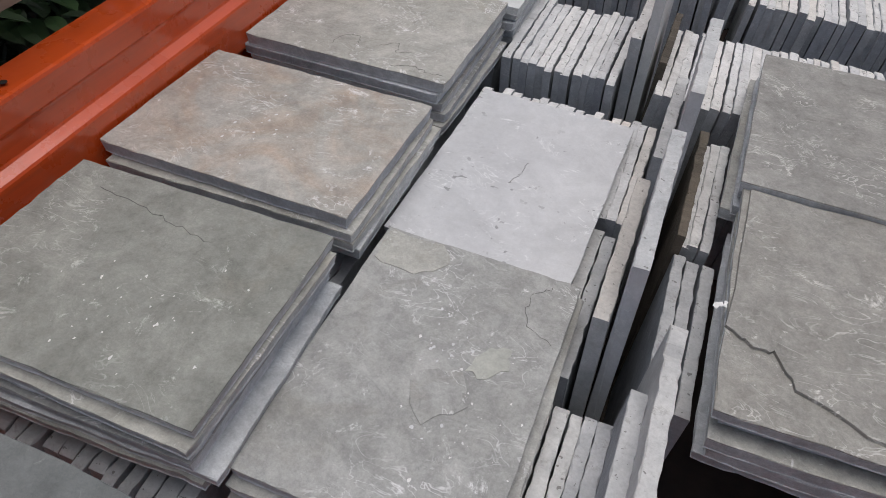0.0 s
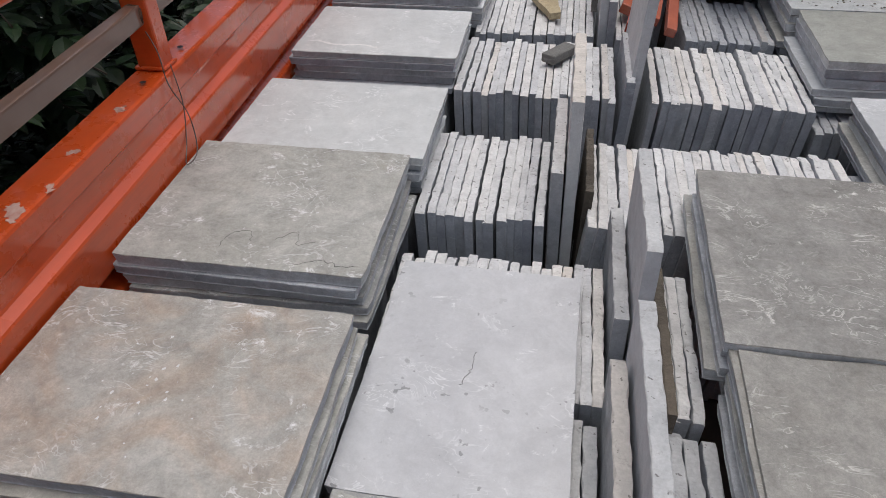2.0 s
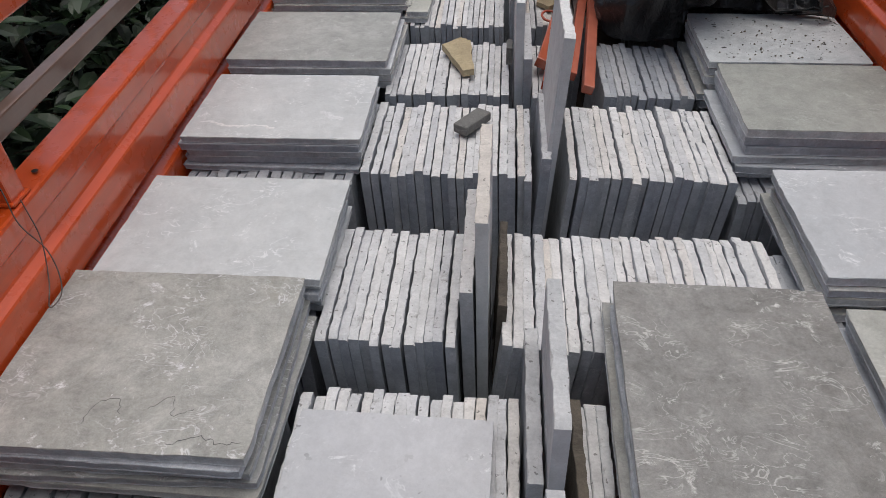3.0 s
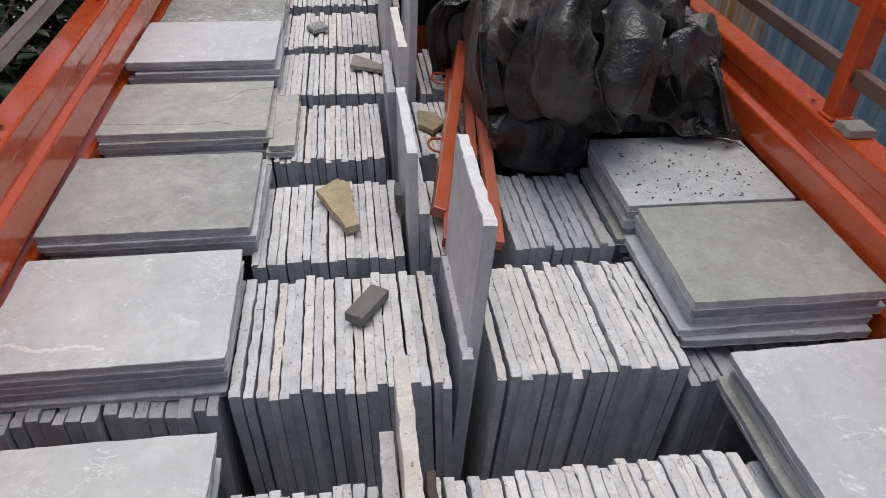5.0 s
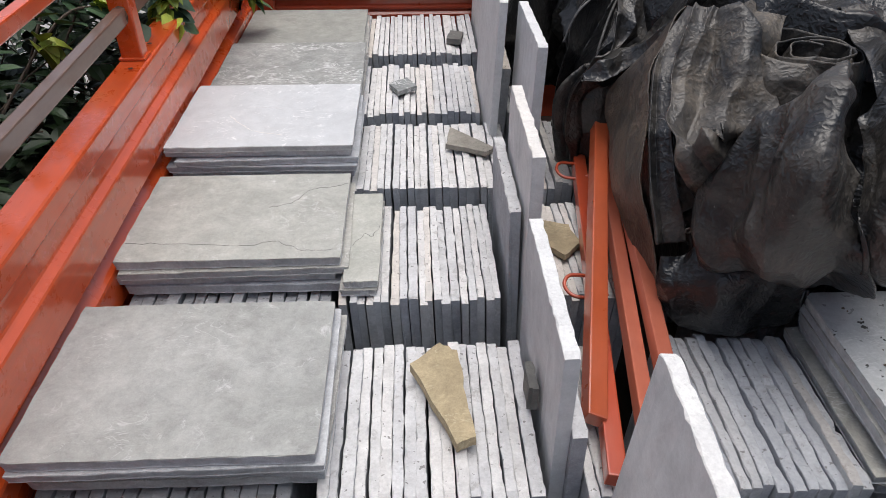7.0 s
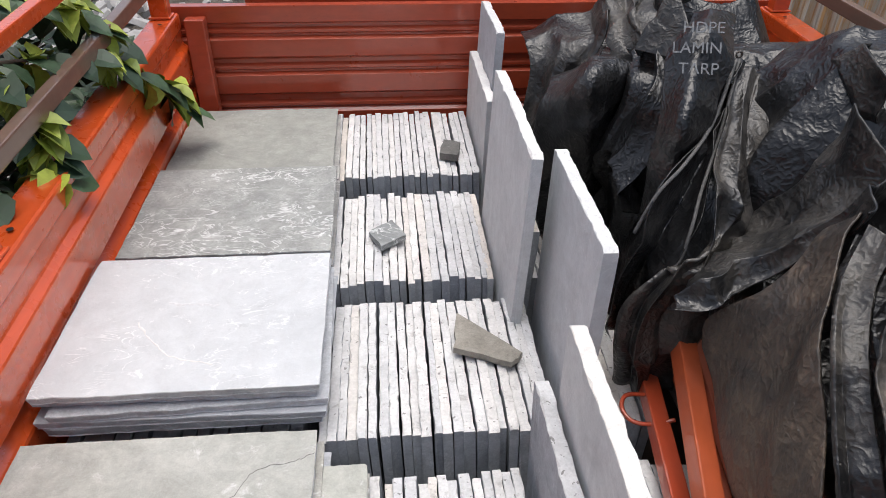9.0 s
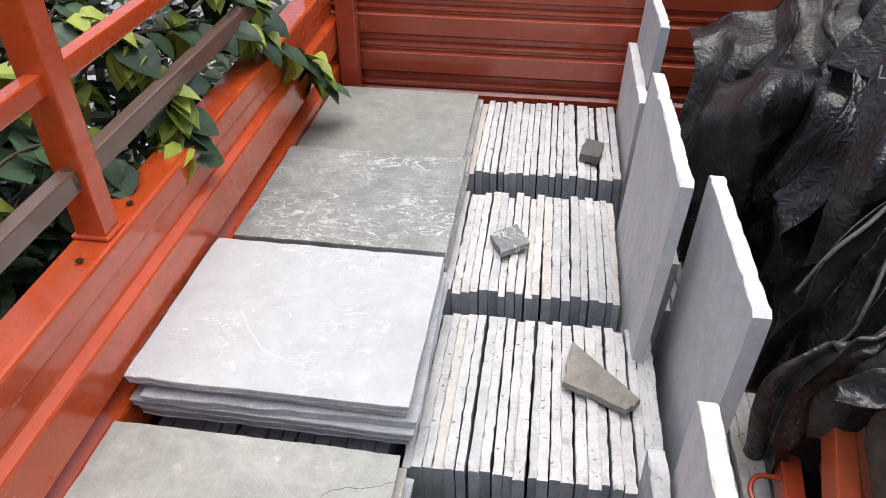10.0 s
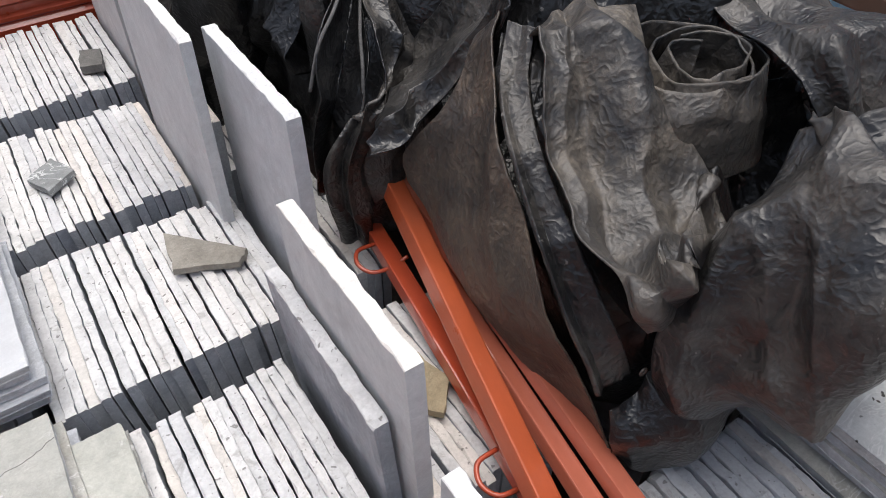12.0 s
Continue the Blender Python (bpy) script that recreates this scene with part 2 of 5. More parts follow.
# Lighter copy for tall slabs: brightness of their open faces is in the colour.
TALLFACE = stone("lit_tall_face_stone", (0.53, 0.545, 0.565), (0.63, 0.643, 0.66), scratch=0.25, relief=0.2, grain=0.25)
TOPCUT = sawn("pale_cut_edge", (0.55, 0.548, 0.545), (0.74, 0.735, 0.73))
# Darker copy of the cut edge: shade on the near rows, as colour.
TOPMID = sawn("shaded_cut_edge", (0.44, 0.445, 0.45), (0.6, 0.6, 0.598))
# Grey rims of one row; on packed slabs this tone is painted shade.
TOPGREY = sawn("grey_and_shaded_cut_edge", (0.35, 0.365, 0.385), (0.48, 0.49, 0.51))
TALLCUT = sawn("white_cut_edge", (0.66, 0.66, 0.66), (0.78, 0.78, 0.775), 0.12)
YELLOW = stone("yellow_sandstone", (0.33, 0.27, 0.17), (0.45, 0.37, 0.24), scratch=0.3, relief=0.6)
TAN = stone("tan_stone", (0.28, 0.26, 0.22), (0.38, 0.35, 0.3), scratch=0.3, relief=0.5)
DARKCHIP = stone("dark_stone", (0.12, 0.12, 0.115), (0.2, 0.195, 0.185), scratch=0.25, relief=0.6)
RAW = stone("raw_brown_stone", (0.08, 0.07, 0.055), (0.17, 0.14, 0.11), scratch=0.1, relief=1.0)
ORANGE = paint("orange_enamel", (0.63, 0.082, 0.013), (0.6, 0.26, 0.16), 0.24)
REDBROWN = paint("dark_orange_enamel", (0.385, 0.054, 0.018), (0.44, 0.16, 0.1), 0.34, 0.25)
POLEPAINT = paint("worn_pole_enamel", (0.40, 0.078, 0.026), (0.46, 0.2, 0.13), 0.34, 0.45)
PINKRED = paint("faded_orange_enamel", (0.42, 0.11, 0.06), (0.5, 0.25, 0.18), 0.55, 0.4)
BROWNBAR = paint("brown_primer", (0.17, 0.097, 0.066), (0.34, 0.27, 0.22), 0.5, 0.5)
RUST = plain("weld_rust", (0.06, 0.03, 0.02), (0.16, 0.08, 0.045), 60, 0.8)
DARKBED = plain("dirty_bed_steel", (0.04, 0.03, 0.027), (0.08, 0.055, 0.045), 14, 0.7)
HOLE = plain("bolt_hole_dark", (0.01, 0.008, 0.007), (0.02, 0.012, 0.01), 40, 0.8)
WIRE = plain("dull_wire", (0.1, 0.085, 0.075), (0.2, 0.17, 0.15), 60, 0.5, 0.6)
CORD = plain("grey_cord", (0.06, 0.06, 0.06), (0.15, 0.145, 0.14), 160, 0.7)
WORN = plain("worn_paint", (0.52, 0.2, 0.13), (0.7, 0.52, 0.46), 90, 0.6)
STRING = plain("jute_string", (0.3, 0.25, 0.18), (0.46, 0.4, 0.32), 90, 0.9)
TARP = tarp_material("black_tarpaulin", 0.10, 0.28, 0.014, (0.215, 0.19, 0.16))
TARP_BLACK = tarp_material("clean_black_tarpaulin", -0.03, 0.3, 0.011, (0.15, 0.145, 0.14))
TARP_DUSTY = tarp_material("dusty_tarpaulin", 0.17, 0.4, 0.016, (0.25, 0.175, 0.115))
TARP_TAN = tarp_material("tan_dusted_tarpaulin", 0.13, 0.4, 0.022, (0.33, 0.275, 0.21))
PRINT = plain("faded_white_print", (0.12, 0.125, 0.135), (0.24, 0.25, 0.26), 120, 0.6)
PRINT_BLUE = plain("faded_blue_print", (0.03, 0.04, 0.09), (0.07, 0.085, 0.16), 120, 0.6)
LEAF = leafy("dark_green_leaf", (0.007, 0.018, 0.005), (0.022, 0.05, 0.014))
LEAF_NEAR = leafy("green_leaf", (0.022, 0.05, 0.026), (0.05, 0.095, 0.045))
LEAF_YELLOW = leafy("yellow_green_leaf", (0.2, 0.27, 0.035), (0.36, 0.42, 0.06))
TWIG = plain("twig_bark", (0.05, 0.035, 0.025), (0.12, 0.09, 0.065), 50, 0.8)
EARTH = plain("dry_earth", (0.06, 0.05, 0.038), (0.15, 0.13, 0.105), 6, 0.9, 0, 0.8, 0.03)
RUBBLE = plain("rubble_stone", (0.26, 0.25, 0.24), (0.52, 0.5, 0.48), 5, 0.85)
FENCE = fence_material()


# ---- building helpers ----
def link(name, me, mats, parent=None, m=None):
    ob = new(name, me)
    if not me.materials:
        for k in mats:
            me.materials.append(k)
    if parent:
        ob.parent = parent
    if m is not None:
        ob.matrix_basis = m
    return ob


def part(name, bm, mat, parent, label="", m=None, smooth=False):
    me = bpy.data.meshes.new(name)
    bm.to_mesh(me)
    bm.free()
    if smooth:
        me.shade_smooth()
    ob = link(name, me, [mat], parent, m)
    return tagged(ob, label)


def raw(name, verts, faces, mats, parent=None, slots=None, smooth=False):
    me = bpy.data.meshes.new(name)
    me.from_pydata([tuple(v) for v in verts], [], faces)
    for k in mats:
        me.materials.append(k)
    if slots is not None:
        me.polygons.foreach_set("material_index", slots)
    if smooth:
        me.shade_smooth()
    me.update()
    ob = new(name, me)
    if parent:
        ob.parent = parent
    return ob


def rail(y):
    """Height of the side panels' top flange; its rise towards the front is fitted to the camera's view."""
    return 0.969 + 0.026 * y


def slab_data(w, d, t, seed, rough=0.0009, chips=2, n=24, m=18):
    """Outline of a split slab, w by d, with wavering edges and chipped corners: verts and faces, bottom at 0, 4 rings."""
    r = random.Random(seed)
    pts = []
    ph = [r.uniform(0, 40) for _ in range(4)]
    for side, cnt in ((0, n), (1, m), (2, n), (3, m)):
        for i in range(cnt):
            u = i / cnt
            a = u * 2 - 1
            off = noise.noise((u * 6 + ph[side], seed * 0.37, 0)) * rough * 2 + r.uniform(-rough, rough) * 0.6
            if i == 0:
                off = -r.uniform(0, 0.003)
            p = {0: (a * w / 2, -d / 2 - off), 1: (w / 2 + off, a * d / 2), 2: (-a * w / 2, d / 2 + off), 3: (-w / 2 - off, -a * d / 2)}[side]
            pts.append(list(p))
    for _ in range(chips):
        i = r.randrange(len(pts))
        pts[i][0] *= 1 - r.uniform(0.004, 0.012)
        pts[i][1] *= 1 - r.uniform(0.004, 0.012)
    k = len(pts)
    rings = []
    for z, inset in ((0, -0.0024), (0.0014, -0.0034), (t - 0.0018, 0), (t, 0.0011)):
        ring = []
        for i, (x, y) in enumerate(pts):
            q = inset * (r.uniform(1.8, 2.8) if inset > 0 and r.random() < 0.08 else r.uniform(0.5, 1.2) if inset > 0 else r.uniform(0.85, 1.15)) + (r.uniform(0, 0.0009) if inset == 0 else 0)
            ring.append((x - math.copysign(q, x) * (abs(x) > w * 0.45), y - math.copysign(q, y) * (abs(y) > d * 0.45), z))
        rings.append(ring)
    verts = [p for ring in rings for p in ring]
    faces, slots = [tuple(reversed(range(k)))], [1]
    for a in range(3):
        for i in range(k):
            j = (i + 1) % k
            faces.append((a * k + i, a * k + j, (a + 1) * k + j, (a + 1) * k + i))
            slots.append(1 if a < 2 else 0)
    faces.append(tuple(range(3 * k, 4 * k)))
    slots.append(0)
    return verts, faces, slots, k


def slab_mesh(w, d, t, seed, top, side=None, chips=1, rough=0.0009):
    verts, faces, slots, _ = slab_data(w, d, t, seed, rough, chips)
    me = bpy.data.meshes.new("flagstone")
    me.from_pydata(verts, [], faces)
    me.materials.append(top)
    me.materials.append(side or SIDE)
    me.polygons.foreach_set("material_index", slots)
    me.update()
    return me


def upright_data(length, height, t, seed):
    """A slab on edge: thickness along x, length along y, bottom at z 0. Slot 0 is the top edge, 1 the rest; the cut
    ends share its darker tone in place of shade.
    """
    r = random.Random(seed * 7 + 3)
    n = 27
    top = [(-length / 2 + length * i / (n - 1), height + noise.noise((i * 0.24, seed * 1.3, 0)) * 0.004 + r.uniform(-0.001, 0.001)) for i in range(n)]
    top[0] = (top[0][0] + r.uniform(0, 0.003), top[0][1] - r.uniform(0.0005, 0.006))
    top[-1] = (top[-1][0] - r.uniform(0, 0.003), top[-1][1] - r.uniform(0.0005, 0.006))
    if r.random() < 0.25:
        i = r.randrange(1, n - 1)
        top[i] = (top[i][0], top[i][1] - r.uniform(0.003, 0.008))
    verts, faces, slots = [], [], []
    wob = [r.uniform(-0.0008, 0.0008) + 0.0016 * noise.noise((i * 0.45, seed * 2.1, 4)) for i in range(n)]
    wob2 = [r.uniform(-0.0009, 0.0009) + 0.0018 * noise.noise((i * 0.45, seed * 2.1, 9)) for i in range(n)]
    for i, (y, z) in enumerate(top):
        c = r.uniform(0.002, 0.0042) if r.random() < 0.15 else r.uniform(0.0005, 0.0018)
        e = r.uniform(0.002, 0.0042) if r.random() < 0.15 else r.uniform(0.0005, 0.0018)
        hw = t / 2
        wl_, wr_ = wob[i], wob2[i]
        yb = -length / 2 + length * i / (n - 1)
        for x, zz, yy in ((-hw + wl_, 0, yb), (-hw + wl_, z - 0.04, yb), (-hw + wl_, z - c, y), (-hw + c + wl_, z, y), (hw - e * 0.8 + wr_, z - r.uniform(0, 0.001), y), (hw + wr_, z - e, y), (hw + wr_, z - 0.04, yb), (hw + wr_, 0, yb)):
            verts.append((x, yy, zz))
    for i in range(n - 1):
        for j in range(7):
            a = i * 8 + j
            faces.append((a, a + 1, a + 9, a + 8)[::-1])
            slots.append(0 if j in (2, 3, 4) else 1)
    faces.append(tuple(range(8))[::-1])
    faces.append(tuple(range((n - 1) * 8, n * 8)))
    slots += [1, 1]
    # faces wind outwards
    faces = [f[::-1] for f in faces]
    return verts, faces, slots


def upright_mesh(length, height, t, seed, top, face):
    verts, faces, slots = upright_data(length, height, t, seed)
    me = bpy.data.meshes.new("upright_flagstone")
    me.from_pydata(verts, [], faces)
    me.materials.append(top)
    me.materials.append(face)
    me.polygons.foreach_set("material_index", slots)
    me.update()
    return me


def box_into(bm, x0, x1, y0, y1, z0, z1, bevel=0.0, m=None):
    geom = bmesh.ops.create_cube(bm, size=1)["verts"]
    for v in geom:
        v.co = Vector(((x0 + x1) / 2 + v.co.x * (x1 - x0), (y0 + y1) / 2 + v.co.y * (y1 - y0), (z0 + z1) / 2 + v.co.z * (z1 - z0)))
        if m is not None:
            v.co = m @ v.co
    if bevel:
        edges = list({e for v in geom for e in v.link_edges})
        bmesh.ops.bevel(bm, geom=edges, offset=bevel, segments=2, affect="EDGES", profile=0.6)


def tube_between(a, b, w, h, bevel=0.003, roll=0.0):
    """A bar of square section from a to b."""
    a, b = Vector(a), Vector(b)
    bm = bmesh.new()
    L = (b - a).length
    box_into(bm, -w / 2, w / 2, -h / 2, h / 2, 0, L, bevel)
    q = (b - a).to_track_quat("Z", "Y")
    bm.transform(Matrix.Translation(a) @ q.to_matrix().to_4x4() @ Matrix.Rotation(radians(roll), 4, "Z"))
    return bm


def rod(points, radius, sides=8, closed=False):
    """A round rod along points."""
    bm = bmesh.new()
    pts = [Vector(p) for p in points]
    rings = []
    for i, p in enumerate(pts):
        d = (pts[min(i + 1, len(pts) - 1)] - pts[max(i - 1, 0)]).normalized()
        u = d.orthogonal().normalized() if i == 0 else (rings_u - d * rings_u.dot(d)).normalized()
        rings_u = u
        w = d.cross(u)
        rings.append([bm.verts.new(p + (u * math.cos(2 * math.pi * k / sides) + w * math.sin(2 * math.pi * k / sides)) * radius) for k in range(sides)])
    for a, b in zip(rings, rings[1:]):
        for k in range(sides):
            bm.faces.new((a[k], a[(k + 1) % sides], b[(k + 1) % sides], b[k]))
    bm.faces.new(rings[0][::-1])
    bm.faces.new(rings[-1])
    return bm


def smooth_path(pts, per=8):
    """Points along a Catmull-Rom curve."""
    P = [Vector(p) for p in pts]
    P = [P[0] * 2 - P[1]] + P + [P[-1] * 2 - P[-2]]
    out = []
    for i in range(1, len(P) - 2):
        for k in range(per):
            t = k / per
            a, b, c, d = P[i - 1], P[i], P[i + 1], P[i + 2]
            out.append(0.5 * ((2 * b) + (c - a) * t + (2 * a - 5 * b + 4 * c - d) * t * t + (3 * b - a - 3 * c + d) * t ** 3))
    out.append(P[-2])
    return out


# ---- ground ----
gv, gf = [], []
GN = 70
for i in range(GN + 1):
    for j in range(GN + 1):
        x = math.copysign(abs(i / GN * 2 - 1) ** 3, i / GN * 2 - 1) * 400
        y = math.copysign(abs(j / GN * 2 - 1) ** 3, j / GN * 2 - 1) * 400 + 3
        gv.append((x, y, -0.78 + 0.05 * noise.noise((x * 0.6, y * 0.6, 0)) + 0.026 * max(-3, min(8, y))))
for i in range(GN):
    for j in range(GN):
        a = i * (GN + 1) + j
        gf.append((a, a + GN + 1, a + GN + 2, a + 1))
tagged(raw("ground", gv, gf, [EARTH], smooth=True), "dry brown earth with scattered stone", "ground", kind="structure")

# ---- truck ----
truck = new("truck")
tagged(truck, "orange steel truck bed loaded with stone slabs", "truck")
XL, XR, YB, YF = -0.745, 1.015, -1.3, 4.33
FLOOR = 0.30
# pressed side panel in section: inward distance, height under the flange
SECTION = ((-0.07, -0.05), (-0.07, -0.004), (-0.066, 0.0), (-0.007, 0.0), (-0.002, -0.0015), (0.0, -0.006), (0.0, -0.042), (-0.003, -0.047), (-0.004, -0.052), (-0.004, -0.084), (-0.002, -0.088),
           (0.006, -0.094), (0.0115, -0.098), (0.0135, -0.102), (0.014, -0.108), (0.014, -0.182), (0.011, -0.187), (-0.012, -0.196), (-0.014, -0.2), (-0.014, -0.214), (0.006, -0.228), (0.0125, -0.234), (0.014, -0.24), (0.014, -0.31),
           (0.011, -0.316), (-0.01, -0.33), (-0.01, -0.35), (0.012, -0.362), (0.014, -0.45), (0.0, -0.47), (0.0, -0.72))


def panel(name, x, inward, label):
    ys = [YB + (YF - 0.02 - YB) * i / 60 for i in range(61)]
    verts, faces = [], []
    k = len(SECTION)
    for y in ys:
        for d, z in SECTION:
            wav = 0.0012 * noise.noise((y * 3, z * 9, x))
            verts.append((x + inward * (d + wav), y, rail(y) + z + wav))
    for i in range(len(ys) - 1):
        for j in range(k - 1):
            a = i * k + j
            q = (a, a + 1, a + k + 1, a + k)
            faces.append(q if inward > 0 else q[::-1])
    ob = raw(name, verts, faces, [ORANGE], truck)
    so = ob.modifiers.new("thickness", "SOLIDIFY")
    so.thickness, so.offset = 0.003, -1
    return tagged(ob, label)


panel("side_panel", XL, 1, "glossy orange pressed steel side with long ribs")
panel("side_panel", XR, -1, "orange pressed steel side with long ribs")
# front panel
FRONT = ((-0.06, -0.05), (-0.06, 0.0), (0.0, 0.0), (0.0, -0.048), (-0.022, -0.056), (-0.022, -0.066), (-0.004, -0.072), (-0.004, -0.08), (-0.018, -0.086), (-0.018, -0.092), (0.008, -0.1), (0.008, -0.152), (-0.022, -0.164), (-0.022, -0.176), (-0.002, -0.183), (-0.002, -0.192), (-0.018, -0.198), (-0.018, -0.204), (0.01, -0.212), (0.01, -0.268),
         (-0.022, -0.28), (-0.022, -0.298), (0.0, -0.306), (0.0, -0.315), (-0.016, -0.322), (0.008, -0.335), (0.008, -0.4), (-0.01, -0.42), (-0.01, -0.75))
fv, ff = [], []
xs = [XL - 0.05 + (XR - XL + 0.1) * i / 30 for i in range(31)]
for x in xs:
    for d, z in FRONT:
        fv.append((x, YF - d * 0.55, rail(YF) + z + 0.012 + 0.001 * noise.noise((x * 4, z * 8, 3))))
for i in range(30):
    for j in range(len(FRONT) - 1):
        a = i * len(FRONT) + j
        ff.append((a, a + len(FRONT), a + len(FRONT) + 1, a + 1)[::-1])
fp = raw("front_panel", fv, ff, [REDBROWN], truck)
so = fp.modifiers.new("thickness", "SOLIDIFY")
so.thickness, so.offset = 0.003, -1
tagged(fp, "dark orange ribbed steel headboard")
for sx, inward in ((XL, 1), (XR, -1)):
    bm = bmesh.new()
    box_into(bm, min(sx + 0.018 * inward, sx + 0.075 * inward), max(sx + 0.018 * inward, sx + 0.075 * inward), YF - 0.055, YF - 0.014, FLOOR, rail(YF) - 0.012, 0.004)
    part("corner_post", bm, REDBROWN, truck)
bm = bmesh.new()
box_into(bm, XL - 0.02, XR + 0.02, YB, YF, FLOOR - 0.05, FLOOR)
part("bed_floor", bm, DARKBED, truck, "dirty steel load floor")
bm = bmesh.new()
box_into(bm, XL - 0.02, XR + 0.02, YB - 0.06, YB, FLOOR - 0.05, 0.95, 0.006)
part("tailgate", bm, ORANGE, truck)
# posts, bars and bolt holes along both sides
POSTS = (0.335, 1.25, 2.18, 3.115, 4.27)
for sx, inward in ((XL, 1), (XR, -1)):
    cx = sx - inward * 0.038
    for py in POSTS:
        pw = 0.05
        bm = bmesh.new()
        box_into(bm, cx - pw / 2, cx + pw / 2, py - 0.02, py + 0.02, rail(py), rail(py) + 0.85, 0.004)
        post = part("post", bm, ORANGE, truck)
        bm = bmesh.new()
        box_into(bm, cx - pw / 2 - 0.006, cx + pw / 2 + 0.006, py - 0.026, py + 0.026, rail(py) + 0.001, rail(py) + 0.007, 0.003)
        part("weld", bm, ORANGE, post)
        for dy in (-0.075, 0.075):
            bm = bmesh.new()
            bmesh.ops.create_circle(bm, cap_ends=True, segments=14, radius=0.006, matrix=Matrix.Translation((cx + inward * 0.012, py + dy, rail(py + dy) + 0.0045)))
            part("bolt_hole", bm, HOLE, truck)
    edges = (YB,) + POSTS
    for y0, y1 in zip(edges, edges[1:]):
        for dz, mat, w, h, nm in ((0.105, BROWNBAR, 0.026, 0.036, "brown_bar"), (0.25, ORANGE, 0.026, 0.03, "orange_bar")):
            bm = tube_between((cx, y0 + 0.018, rail(y0) + dz), (cx, y1 - 0.018, rail(y1) + dz), w, h, 0.004)
            bar = part(nm, bm, mat, truck)
            if nm == "brown_bar":
                for ye in (y0 + 0.024, y1 - 0.024):
                    bm = bmesh.new()
                    bmesh.ops.create_icosphere(bm, subdivisions=2, radius=0.021, matrix=Matrix.Translation((cx, ye, rail(ye) + dz)) @ Matrix.Diagonal((0.85, 0.35, 1.05, 1)))
                    for v in bm.verts:
                        v.co += Vector((1, 1, 1)) * 0.003 * noise.noise(v.co * 120)
                    part("weld", bm, RUST, bar)
# cab behind the headboard
bm = bmesh.new()
box_into(bm, -0.62, 0.92, 4.62, 6.1, -0.2, 1.75, 0.05)
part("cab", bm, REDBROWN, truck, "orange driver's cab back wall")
for wy in (-0.6, 5.2):
    for wx in (-0.6, 0.88):
        bm = bmesh.new()
        bmesh.ops.create_cone(bm, cap_ends=True, segments=28, radius1=0.42, radius2=0.42, depth=0.24, matrix=Matrix.Translation((wx, wy, -0.34 + 0.026 * wy)) @ Matrix.Rotation(radians(90), 4, "Y"))
        part("wheel", bm, HOLE, truck, "black rubber tyre")

# ---- slab rows on edge ----
# front and back of each row, height of its top, stretches of x
ROWS_ON_EDGE = (
    (0.09, 0.41, 0.715, ((-0.27, 0.138),)),
    (0.455, 0.765, 0.72, ((-0.27, 0.075), (0.165, 0.222))),
    (0.785, 1.10, 0.732, ((-0.285, 0.085), (0.165, 0.222))),
    (1.195, 1.515, 0.752, ((-0.287, -0.03), (0.045, 0.565))),
    (1.70, 2.03, 0.765, ((-0.287, 0.118), (0.195, 0.56))),
    (2.095, 2.425, 0.762, ((-0.287, 0.045), (0.118, 0.175), (0.31, 0.56))),
    (2.54, 2.885, 0.766, ((-0.287, 0.048), (0.104, 0.30))),
    (2.965, 3.32, 0.77, ((-0.287, 0.128), (0.18, 0.29))),
    (3.39, 3.765, 0.77, ((-0.287, 0.07), (0.145, 0.2))),
    (3.85, 4.265, 0.775, ((-0.3, 0.105),)),
)
KINDS = {}
rng = random.Random(5)
for ri, (y0, y1, top, spans) in enumerate(ROWS_ON_EDGE):
    for si, (x0, x1) in enumerate(spans):
        lean = (-2.0 if si == 0 else 2.5) + rng.uniform(-0.7, 0.7)
        if ri == 3 and si == 1:
            lean = 4.5
        x = x0
        while x < x1 - 0.012:
            t = rng.choice((0.0165, 0.0175, 0.0185, 0.020) if y0 < 2.4 else (0.0145, 0.0155, 0.017, 0.0185))
            key = (ri, t, rng.randrange(3), ri == 5 and x0 > 0.3)
            if key not in KINDS:
                KINDS[key] = upright_mesh(y1 - y0, top - FLOOR - 0.004, t, len(KINDS) + 11, TOPGREY if key[3] else TOPMID if ri < 2 else TOPCUT, FACE)
            dz = rng.uniform(-0.007, 0.005)
            dy = rng.uniform(-0.009, 0.009)
            ob = link("upright_flagstone", KINDS[key], [], None, Matrix.Translation((x + t / 2 - math.sin(radians(lean)) * 0.44, (y0 + y1) / 2 + dy, FLOOR + 0.004 + dz)) @ Matrix.Rotation(radians(lean + rng.uniform(-0.35, 0.35)), 4, "Y") @ Matrix.Rotation(radians(rng.uniform(-0.5, 0.5)), 4, "Z"))
            tagged(ob, "grey stone slab on edge with pale cut rim", "flagstone", "slabs standing on edge")
            x += t + rng.choice((0.0002, 0.0005, 0.0009, 0.0015, 0.003))

# slabs on edge below the flat stacks, packed tight; rim colour holds the stacks' shade
hv, hf, hs = [], [], []
